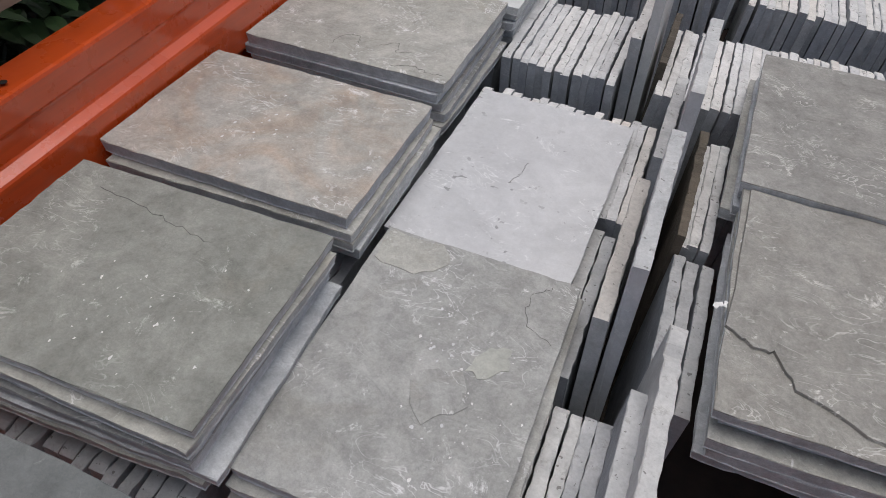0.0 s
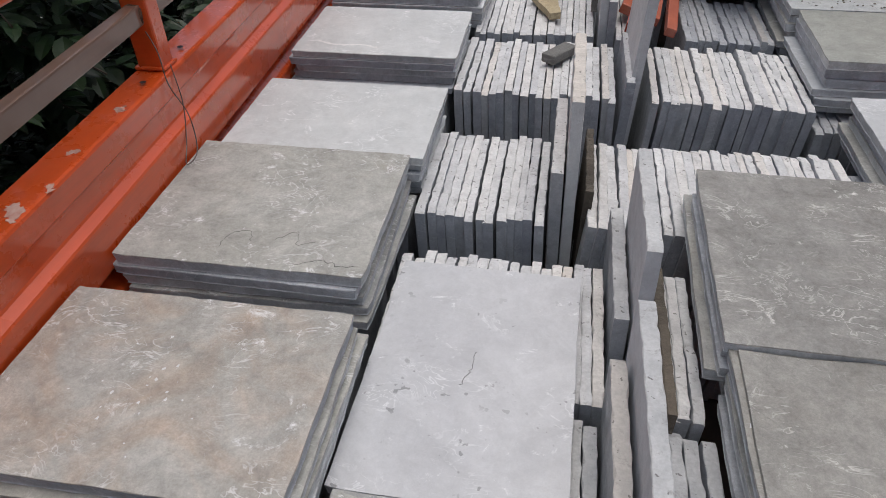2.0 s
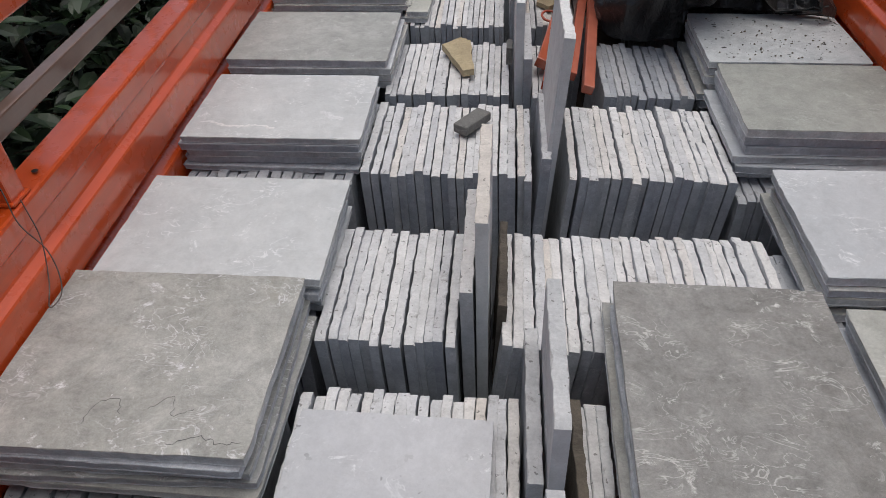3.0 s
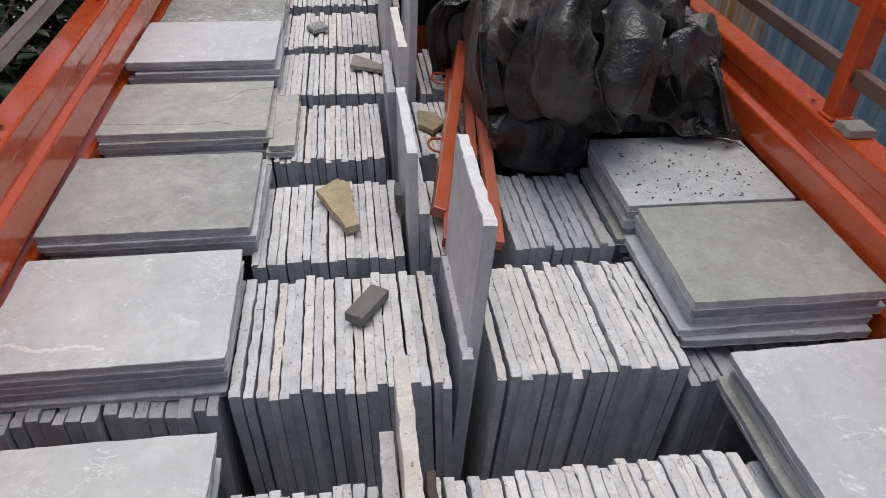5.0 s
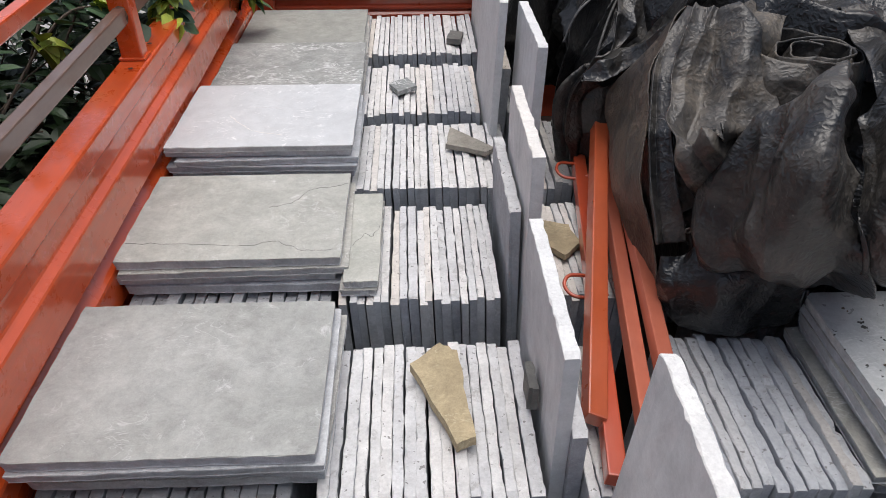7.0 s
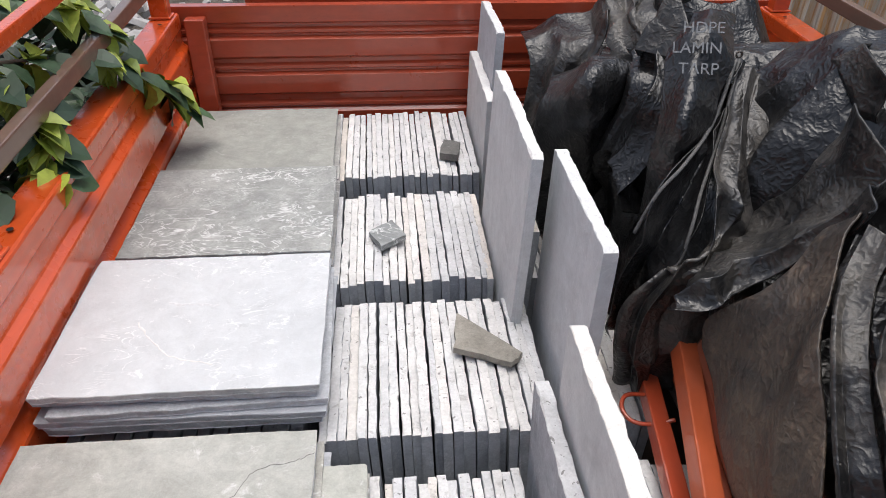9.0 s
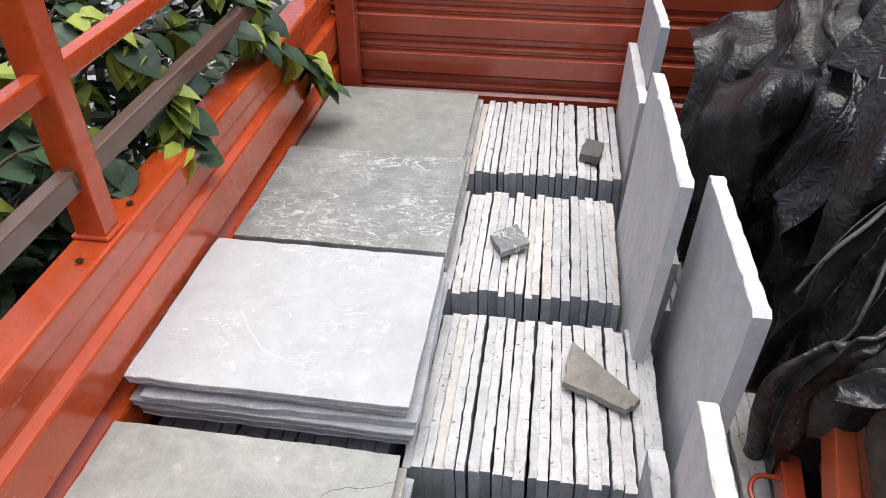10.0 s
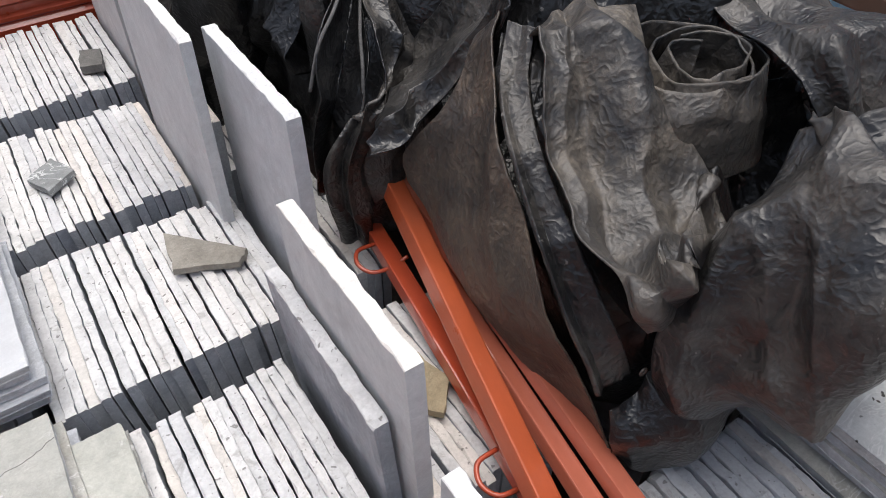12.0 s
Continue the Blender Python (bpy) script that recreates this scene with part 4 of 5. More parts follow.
def heap(center, radii, fold):
    """A rounded heap: directions over the upper half, pushed out to a blunt dome, then folded."""
    C, R = Vector(center), Vector(radii)

    def fn(u, v):
        th, ph = u * 2 * math.pi, v * radians(100)
        d = Vector((math.cos(th) * math.sin(ph), math.sin(th) * math.sin(ph), math.cos(ph)))
        r = (abs(d.x / R.x) ** 3 + abs(d.y / R.y) ** 3 + abs(d.z / R.z) ** 3) ** (-1 / 3)
        p = C + d * r
        p += d * fold(p, v) * (1 - max(0, v - 0.85) / 0.15 * 0.7)
        p.z = max(p.z, base_height(p.x, p.y) + 0.003)
        p.z -= max(0.0, p.x - 0.70) * (0.5 if p.y < 3.1 else min(1.1, 0.5 + 1.2 * (p.y - 3.1))) * max(0.0, p.z - 0.86) / 0.45
        p.x = min(max(p.x, C.x - R.x - 0.025), 0.99)
        p.y = min(p.y, 4.295)
        return p

    return fn


KNOT = Vector((0.47, 2.92, 1.22))


def crinkle(p, seed=0.0):
    """Crumpled plastic sheet: smooth facets that meet in thin sharp creases, large and small."""
    q = Vector((p.x, p.y, p.z * 0.62)) + 0.018 * Vector(noise.noise_vector(p * 7.0 + Vector((seed, 1, 2))))
    h = 0.0
    for k, (f, a) in enumerate(((4.5, 0.46), (10.0, 0.32), (23.0, 0.10), (52.0, 0.04))):
        h += a / f * (0.3 - abs(noise.noise(q * f + Vector((seed * 3.1, k * 7.7, seed)))))
    return h


def front_fold(p, v):
    """Shallow pleats that fan out from the gathered knot."""
    a = math.atan2(p.y - KNOT.y, p.x - KNOT.x) + 0.5 * noise.noise(p * 3.1)
    rho = (p - KNOT).length
    q = Vector((math.cos(a) * 1.9, math.sin(a) * 1.9, rho * 1.1))
    return (0.05 * ridge(q * 1.25) - 0.01) * min(1.0, rho / 0.34) ** 2 + 1.5 * crinkle(p)


def back_fold(p, v):
    """Broad slanting folds."""
    w = p.y + p.z * 0.42 + 0.12 * noise.noise(p * 2.7)
    return 0.06 * ridge(Vector((w * 3.0, p.x * 0.6 - p.z * 0.5, 3))) - 0.03 + 1.6 * crinkle(p, 4.0)


sheet("front_cover", 520, 170, heap((0.70, 3.08, 0.79), (0.27, 0.40, 0.50), front_fold), TARP_BLACK, True, "crumpled black front of the heap")
sheet("inner_cover", 300, 90, heap((0.67, 2.77, 0.79), (0.28, 0.27, 0.31), front_fold), TARP_BLACK, True, "dark core under the drapes")
sheet("back_cover", 520, 170, heap((0.67, 3.62, 0.78), (0.37, 0.70, 0.41), back_fold), TARP_BLACK, True, "black folds by the headboard")


def ribbon(name, left, right, mat, nu=150, nv=90, wave=1.0, label="", thick=0.003, seed=0, pleats=0.0, depth=0.0, arch=0.0):
    """A sheet between two edge lines, with pleats that open downwards."""
    A, B = smooth_path(left, 12), smooth_path(right, 12)

    def at(P, t):
        f = t * (len(P) - 1)
        i = min(int(f), len(P) - 2)
        return P[i].lerp(P[i + 1], f - i)

    def fn(u, v):
        a, b = at(A, u), at(B, u)
        p = a.lerp(b, v)
        n = (b - a).cross(at(A, min(1, u + 0.05)) - at(A, max(0, u - 0.05)))
        n = n.normalized() if n.length > 1e-6 else Vector((0, 0, 1))
        if n.y + n.x > 0:
            n = -n
        h = wave * 1.3 * crinkle(p, seed * 0.9) + 0.0006 * noise.noise(p * 90)
        if pleats:
            h += depth * (0.25 + 0.75 * u) * tri(v * pleats + 0.45 * noise.noise(Vector((u * 2.2, v * 1.5, seed))) + seed * 0.3)
        return p + n * (h + arch * math.sin(math.pi * v))

    ob = sheet(name, nu, nv, fn, mat, False, label)
    so = ob.modifiers.new("thickness", "SOLIDIFY")
    so.thickness = thick
    return ob


ribbon("flap", [(0.452, 2.91, 1.215), (0.345, 2.875, 1.12), (0.307, 2.93, 0.98), (0.302, 2.684, 0.87), (0.335, 2.46, 0.79)], [(0.425, 2.865, 1.235), (0.362, 2.795, 1.19), (0.322, 2.71, 1.14), (0.292, 2.586, 1.025), (0.318, 2.45, 0.80)], TARP_DUSTY, wave=0.3, label="brown dusty flat flap of the sheet", seed=1)
ribbon("hem", [(0.41, 2.832, 1.235), (0.36, 2.786, 1.2), (0.325, 2.715, 1.155), (0.298, 2.593, 1.06), (0.305, 2.50, 0.92)], [(0.42, 2.789, 1.235), (0.378, 2.755, 1.19), (0.345, 2.679, 1.145), (0.332, 2.56, 1.06), (0.358, 2.50, 0.925)], TARP, wave=0.45, label="folded hem strip", seed=2, thick=0.007, pleats=1.0, depth=0.012)
ribbon("fold", [(0.415, 2.855, 1.215), (0.367, 2.785, 1.155), (0.350, 2.695, 1.090), (0.340, 2.615, 1.020), (0.360, 2.545, 0.955)], [(0.440, 2.805, 1.225), (0.410, 2.715, 1.170), (0.393, 2.635, 1.105), (0.390, 2.585, 1.040), (0.400, 2.540, 0.980)], TARP, wave=0.6, label="grey inner fold", seed=13, thick=0.004, pleats=1.0, depth=0.02)
def spline(P, t):
    """Point at t, from 0 to 1, on a smooth curve through P."""
    f = t * (len(P) - 1)
    i = min(int(f), len(P) - 2)
    f -= i
    b, c = P[i], P[i + 1]
    a = P[i - 1] if i else b * 2 - c
    d = P[i + 2] if i + 2 < len(P) else c * 2 - b
    return 0.5 * ((2 * b) + (c - a) * f + (2 * a - 5 * b + 4 * c - d) * f * f + (3 * b - a - 3 * c + d) * f ** 3)


def folded(P, t):
    """Point at t on a line through P that turns sharply at each."""
    f = t * (len(P) - 1)
    i = min(int(f), len(P) - 2)
    return P[i].lerp(P[i + 1], f - i)


def draped(name, cage, mat, wave, label, seed, sharp=False, pleats=0.0, depth=0.0, n=110):
    """A sheet through rows of control points, top to bottom, crumpled along its normal."""
    rows = [[Vector(p) for p in row] for row in cage]
    across = folded if sharp else spline
    cols = [[across(row, j / n) for row in rows] for j in range(n + 1)]
    grid = [[spline(col, i / n) for col in cols] for i in range(n + 1)]

    def fn(u, v):
        i, j = round(u * n), round(v * n)
        p = grid[i][j]
        du = grid[min(n, i + 1)][j] - grid[max(0, i - 1)][j]
        dv = grid[i][min(n, j + 1)] - grid[i][max(0, j - 1)]
        nor = du.cross(dv)
        nor = nor.normalized() if nor.length > 1e-9 else Vector((0, -1, 0))
        if nor.dot(Vector((-0.5, -0.7, 0.5))) < 0:
            nor = -nor
        h = wave * 1.3 * crinkle(p, seed)
        if pleats:
            s = v * pleats + 0.5 * noise.noise(Vector((u * 1.7, v * 1.3, seed * 0.7))) + seed * 0.3
            h += depth * min(1.0, 3 * v, 3 - 3 * v) * tri(s)
        q = p + nor * h
        q.z = max(q.z, base_height(q.x, q.y) + 0.004)
        q.x = min(q.x, 0.975 - 0.1 * max(0.0, 1.0 - q.z))
        return q

    ob = sheet(name, n, n, fn, mat, False, label)
    so = ob.modifiers.new("thickness", "SOLIDIFY")
    so.thickness = 0.0025
    return ob


draped("tongue", [
    [(0.435, 2.82, 1.248), (0.479, 2.82, 1.256), (0.528, 2.82, 1.247), (0.577, 2.82, 1.211)],
    [(0.372, 2.75, 1.246), (0.408, 2.73, 1.23), (0.476, 2.74, 1.243), (0.547, 2.75, 1.206)],
    [(0.35, 2.68, 1.231), (0.386, 2.66, 1.207), (0.458, 2.67, 1.2), (0.534, 2.69, 1.12)],
    [(0.331, 2.6, 1.183), (0.371, 2.585, 1.161), (0.456, 2.6, 1.155), (0.577, 2.62, 1.045)],
    [(0.306, 2.53, 1.154), (0.346, 2.515, 1.129), (0.427, 2.53, 1.109), (0.529, 2.55, 1.085)],
    [(0.297, 2.47, 1.104), (0.31, 2.45, 1.147), (0.357, 2.455, 1.167), (0.439, 2.485, 1.143)],
    [(0.367, 2.52, 1.013), (0.408, 2.51, 1.039), (0.464, 2.52, 1.066), (0.532, 2.54, 1.063)]],
    TARP_TAN, 0.90, "dusty grey turned-over fold", 21, pleats=2.2, depth=0.022)
draped("drape", [
    [(0.52, 2.5, 1.231), (0.514, 2.47, 1.269), (0.524, 2.46, 1.274), (0.555, 2.48, 1.257)],
    [(0.461, 2.46, 1.173), (0.453, 2.39, 1.24), (0.472, 2.36, 1.247), (0.542, 2.4, 1.197)],
    [(0.404, 2.46, 1.113), (0.417, 2.37, 1.163), (0.438, 2.31, 1.196), (0.537, 2.34, 1.139)],
    [(0.373, 2.47, 1.038), (0.405, 2.37, 1.083), (0.436, 2.3, 1.127), (0.516, 2.3, 1.11)],
    [(0.371, 2.46, 0.96), (0.399, 2.37, 1.023), (0.457, 2.31, 1.056), (0.526, 2.28, 1.067)],
    [(0.394, 2.45, 0.897), (0.432, 2.38, 0.974), (0.499, 2.335, 0.983), (0.55, 2.29, 1.029)],
    [(0.457, 2.52, 0.829), (0.532, 2.5, 0.854), (0.616, 2.48, 0.861), (0.69, 2.45, 0.888)]],
    TARP, 1.00, "broad hanging front drape", 22, pleats=1.7, depth=0.03)
draped("drape", [
    [(0.613, 2.49, 1.183), (0.634, 2.46, 1.209), (0.693, 2.48, 1.173)],
    [(0.571, 2.39, 1.13), (0.59, 2.33, 1.165), (0.688, 2.41, 1.14)],
    [(0.541, 2.31, 1.079), (0.573, 2.28, 1.102), (0.674, 2.38, 1.078)],
    [(0.549, 2.29, 1.033), (0.571, 2.28, 1.024), (0.647, 2.36, 1.004)],
    [(0.617, 2.4, 0.962), (0.647, 2.4, 0.946), (0.704, 2.44, 0.945)]],
    TARP, 0.90, "narrow rounded drape", 23, pleats=1.0, depth=0.02)
draped("fold", [
    [(0.793, 2.6, 1.118), (0.839, 2.57, 1.121), (0.876, 2.5, 1.076)],
    [(0.717, 2.46, 1.102), (0.766, 2.43, 1.117), (0.845, 2.4, 1.063)],
    [(0.693, 2.42, 1.058), (0.752, 2.395, 1.085), (0.856, 2.385, 1.037)],
    [(0.725, 2.47, 0.963), (0.826, 2.48, 0.963), (0.899, 2.4, 0.965)],
    [(0.697, 2.43, 0.91), (0.812, 2.42, 0.882), (0.922, 2.37, 0.885)],
    [(0.669, 2.39, 0.926), (0.789, 2.38, 0.889), (0.927, 2.35, 0.882)]],
    TARP, 0.90, "fold arched over a dark hollow", 24, pleats=2.0, depth=0.02)
draped("hem", [
    [(0.839, 2.57, 1.121), (0.879, 2.5, 1.065), (0.882, 2.44, 1.037)],
    [(0.858, 2.45, 1.077), (0.86, 2.4, 1.051), (0.906, 2.42, 1.0)],
    [(0.865, 2.39, 1.018), (0.877, 2.365, 0.996), (0.924, 2.4, 0.951)],
    [(0.897, 2.37, 0.935), (0.896, 2.345, 0.937), (0.948, 2.39, 0.889)],
    [(0.914, 2.36, 0.891), (0.915, 2.34, 0.889), (0.965, 2.39, 0.854)]],
    TARP, 0.40, "outer hem hanging onto the slabs", 25)
draped("underside", [
    [(0.306, 2.47, 0.915), (0.365, 2.48, 0.906), (0.431, 2.47, 0.932), (0.501, 2.45, 0.944), (0.568, 2.42, 0.945)],
    [(0.305, 2.46, 0.87), (0.331, 2.425, 0.885), (0.401, 2.42, 0.91), (0.48, 2.4, 0.943), (0.533, 2.36, 0.963)],
    [(0.311, 2.455, 0.842), (0.353, 2.425, 0.839), (0.407, 2.4, 0.853), (0.512, 2.4, 0.86), (0.539, 2.37, 0.935)],
    [(0.319, 2.46, 0.832), (0.368, 2.44, 0.792), (0.441, 2.43, 0.762), (0.558, 2.43, 0.763), (0.549, 2.38, 0.919)]],
    TARP_BLACK, 0.50, "black underside tucked below the drapes", 26, pleats=2.0, depth=0.015)
draped("lettered_panel", [
    [(0.379, 3.38, 1.345), (0.401, 3.34, 1.361), (0.455, 3.35, 1.346)],
    [(0.314, 3.27, 1.316), (0.335, 3.22, 1.337), (0.403, 3.25, 1.313)],
    [(0.28, 3.2, 1.263), (0.3, 3.15, 1.288), (0.365, 3.18, 1.268)],
    [(0.272, 3.17, 1.214), (0.283, 3.11, 1.241), (0.343, 3.14, 1.212)],
    [(0.276, 3.17, 1.145), (0.289, 3.12, 1.178), (0.32, 3.13, 1.172)],
    [(0.285, 3.2, 1.033), (0.288, 3.16, 1.076), (0.305, 3.17, 1.092)]],
    TARP_BLACK, 0.25, "flat fold with faded white letters", 27)
draped("corded_fold", [
    [(0.426, 3.27, 1.289), (0.435, 3.28, 1.281), (0.434, 3.27, 1.283)],
    [(0.355, 3.16, 1.229), (0.382, 3.2, 1.203), (0.379, 3.17, 1.207)],
    [(0.291, 3.09, 1.195), (0.332, 3.14, 1.146), (0.327, 3.09, 1.145)],
    [(0.244, 3.06, 1.161), (0.296, 3.11, 1.09), (0.302, 3.045, 1.101)],
    [(0.218, 3.056, 1.095), (0.261, 3.09, 1.017), (0.283, 3.03, 1.043)],
    [(0.225, 3.09, 0.86), (0.26, 3.11, 0.84), (0.29, 3.05, 0.86)]],
    TARP_BLACK, 0.40, "long fold with corded hems", 28)
draped("long_fold", [
    [(0.431, 3.27, 1.289), (0.491, 3.29, 1.257), (0.563, 3.34, 1.223)],
    [(0.377, 3.17, 1.207), (0.428, 3.17, 1.212), (0.553, 3.27, 1.201)],
    [(0.327, 3.09, 1.145), (0.404, 3.12, 1.14), (0.536, 3.22, 1.123)],
    [(0.302, 3.045, 1.101), (0.365, 3.08, 1.092), (0.468, 3.15, 1.072)],
    [(0.283, 3.03, 1.043), (0.315, 3.03, 1.054), (0.399, 3.1, 0.996)],
    [(0.227, 3.03, 0.992), (0.252, 3.0, 0.975), (0.327, 3.04, 0.957)],
    [(0.235, 3.05, 0.80), (0.275, 3.01, 0.80), (0.34, 3.03, 0.80)]],
    TARP, 1.00, "wide creased glossy fold", 29, True, 2.2, 0.022)
draped("long_fold", [
    [(0.242, 2.9, 1.036), (0.267, 2.93, 1.04), (0.356, 3.04, 0.997)],
    [(0.326, 2.92, 1.062), (0.353, 2.95, 1.094), (0.444, 3.09, 1.056)],
    [(0.389, 2.9, 1.155), (0.405, 2.93, 1.192), (0.509, 3.08, 1.177)],
    [(0.394, 2.84, 1.264), (0.439, 2.9, 1.267), (0.508, 3.02, 1.305)]],
    TARP, 0.80, "slanting black fold", 30, True, 1.5, 0.03)
draped("long_fold", [
    [(0.592, 3.4, 1.201), (0.609, 3.36, 1.259), (0.619, 3.28, 1.246), (0.583, 3.15, 1.345)],
    [(0.528, 3.25, 1.197), (0.526, 3.2, 1.269), (0.553, 3.16, 1.267), (0.522, 3.06, 1.346)],
    [(0.514, 3.18, 1.138), (0.543, 3.18, 1.196), (0.546, 3.12, 1.251), (0.529, 3.05, 1.301)],
    [(0.515, 3.17, 1.078), (0.559, 3.16, 1.119), (0.554, 3.1, 1.204), (0.548, 3.06, 1.264)]],
    TARP, 0.80, "sagging edge near the side panel", 31, False, 2.5, 0.03)
draped("long_fold", [
    [(0.227, 3.62, 1.143), (0.309, 3.62, 1.209), (0.363, 3.55, 1.182)],
    [(0.187, 3.52, 1.127), (0.232, 3.42, 1.204), (0.323, 3.46, 1.195)],
    [(0.164, 3.53, 1.043), (0.239, 3.42, 1.124), (0.322, 3.47, 1.09)],
    [(0.154, 3.55, 0.905), (0.257, 3.45, 0.986), (0.326, 3.5, 0.953)],
    [(0.152, 3.56, 0.779), (0.263, 3.5, 0.803), (0.335, 3.52, 0.803)]],
    TARP_BLACK, 0.60, "boxy dark fold with a faded stamp", 32, True, 1.0, 0.008)
draped("long_fold", [
    [(0.179, 3.86, 1.155), (0.28, 3.84, 1.212), (0.364, 3.8, 1.262)],
    [(0.178, 3.74, 1.149), (0.26, 3.7, 1.207), (0.325, 3.66, 1.258)],
    [(0.172, 3.7, 1.089), (0.236, 3.64, 1.144), (0.309, 3.62, 1.209)],
    [(0.17, 3.7, 0.923), (0.194, 3.64, 0.985), (0.223, 3.6, 1.063)]],
    TARP, 0.70, "dusty ridge near the headboard", 33, True, 1.5, 0.03)
draped("long_fold", [
    [(0.348, 3.55, 1.21), (0.353, 3.47, 1.253), (0.372, 3.4, 1.281)],
    [(0.316, 3.46, 1.177), (0.32, 3.37, 1.228), (0.33, 3.32, 1.238)],
    [(0.312, 3.45, 1.101), (0.307, 3.34, 1.169), (0.318, 3.28, 1.178)],
    [(0.313, 3.45, 0.993), (0.327, 3.37, 1.054), (0.325, 3.28, 1.085)],
    [(0.312, 3.46, 0.869), (0.324, 3.38, 0.93), (0.314, 3.26, 0.998)]],
    TARP_BLACK, 1.20, "crumpled dark fold", 34, True, 2.0, 0.04)
draped("long_fold", [
    [(0.374, 3.85, 1.259), (0.429, 3.72, 1.294), (0.446, 3.52, 1.332)],
    [(0.346, 3.7, 1.226), (0.393, 3.62, 1.253), (0.395, 3.42, 1.318)],
    [(0.351, 3.55, 1.192), (0.356, 3.47, 1.22), (0.345, 3.33, 1.285)]],
    TARP, 0.90, "dusty top fold", 35, True, 2.0, 0.035)
draped("crest", [
    [(0.736, 3.02, 1.175), (0.942, 3.0, 1.132), (1.158, 2.96, 1.059), (1.319, 2.88, 0.986)],
    [(0.684, 2.9, 1.177), (0.87, 2.88, 1.12), (1.074, 2.86, 1.037), (1.246, 2.8, 0.975)],
    [(0.695, 2.85, 1.168), (0.857, 2.83, 1.11), (1.034, 2.81, 1.021), (1.204, 2.74, 0.958)],
    [(0.761, 2.88, 1.099), (0.962, 2.86, 1.019), (1.155, 2.85, 0.93), (1.354, 2.78, 0.836)]],
    TARP, 0.90, "long glossy fold over the top", 41, False, 2.5, 0.035)
draped("crest", [
    [(1.002, 2.85, 1.034), (1.058, 2.78, 1.017), (1.156, 2.72, 0.983)],
    [(0.88, 2.74, 1.06), (0.917, 2.68, 1.049), (1.008, 2.62, 1.019)],
    [(0.861, 2.7, 1.026), (0.92, 2.66, 1.001), (1.011, 2.6, 0.976)],
    [(0.959, 2.72, 0.922), (1.029, 2.68, 0.895), (1.12, 2.62, 0.872)]],
    TARP, 0.90, "long fold beside the rolled end", 42, False, 1.5, 0.03)
draped("flank", [
    [(0.854, 2.7, 1.039), (0.826, 2.62, 1.064), (0.899, 2.56, 1.043)],
    [(0.734, 2.58, 1.065), (0.751, 2.54, 1.065), (0.818, 2.49, 1.042)],
    [(0.696, 2.5, 1.009), (0.749, 2.48, 0.978), (0.848, 2.44, 0.938)],
    [(0.797, 2.46, 0.824), (0.889, 2.44, 0.773), (1.103, 2.42, 0.627)]],
    TARP, 0.90, "dark side of the heap", 43, False, 2.0, 0.03)
draped("bulge", [
    [(0.685, 2.8, 1.221), (0.775, 2.77, 1.237), (0.867, 2.76, 1.204)],
    [(0.652, 2.62, 1.212), (0.715, 2.57, 1.236), (0.819, 2.6, 1.186)],
    [(0.641, 2.54, 1.178), (0.704, 2.5, 1.19), (0.801, 2.54, 1.152)],
    [(0.689, 2.53, 1.133), (0.738, 2.5, 1.139), (0.822, 2.56, 1.104)],
    [(0.767, 2.62, 1.078), (0.822, 2.62, 1.069), (0.881, 2.66, 1.056)]],
    TARP, 0.90, "rounded black bulge above the side panel", 44, False, 1.6, 0.025)
# corded hems along the long fold
for pts in ([(0.426, 3.27, 1.289), (0.355, 3.16, 1.229), (0.291, 3.09, 1.195), (0.244, 3.06, 1.161), (0.218, 3.056, 1.095)],
            [(0.431, 3.27, 1.289), (0.377, 3.17, 1.207), (0.327, 3.09, 1.145), (0.302, 3.045, 1.101), (0.283, 3.03, 1.043), (0.227, 3.03, 0.992)]):
    part("cord", rod(smooth_path(pts, 14), 0.003, 7), CORD, tarp, "grey corded hem", smooth=True)
# brass eyelets
for ex, ey, ez in ((0.421, 3.262, 1.303), (0.343, 2.472, 0.972)):
    ring = [Vector((ex + 0.005 * math.cos(k / 14 * 6.2832), ey - 0.006, ez + 0.005 * math.sin(k / 14 * 6.2832))) for k in range(15)]
    part("eyelet", rod(ring, 0.0018, 6), WIRE, tarp, "dull metal eyelet", smooth=True)


def roll_sheet(u, v):
    """A loosely rolled end of the sheet, its rim open to the sky."""
    a = u * 6.2 * math.pi + 0.6
    r = 0.03 + 0.07 * u ** 0.8 + 0.008 * noise.noise(Vector((math.cos(a) * 1.5, math.sin(a) * 1.5, v * 2 + a * 0.25)))
    axis = Vector((0.16, 0.06, 1.0)).normalized()
    c = Vector((0.577, 2.670, 1.219)) - axis * 0.13
    p = c + Vector((math.cos(a) * r * 1.08, math.sin(a) * r * 0.92, 0)) * (1.0 - 0.15 * v) + axis * (v * 0.13 + 0.012 * noise.noise(Vector((a * 0.8, 0, 2))))
    return p + Vector((math.cos(a), math.sin(a), 0)) * 0.9 * crinkle(p, 9.0 + u * 2)


ro = sheet("rolled_end", 320, 40, roll_sheet, TARP_TAN, False, "loosely rolled dusty end of the sheet")
so = ro.modifiers.new("thickness", "SOLIDIFY")
so.thickness = 0.003


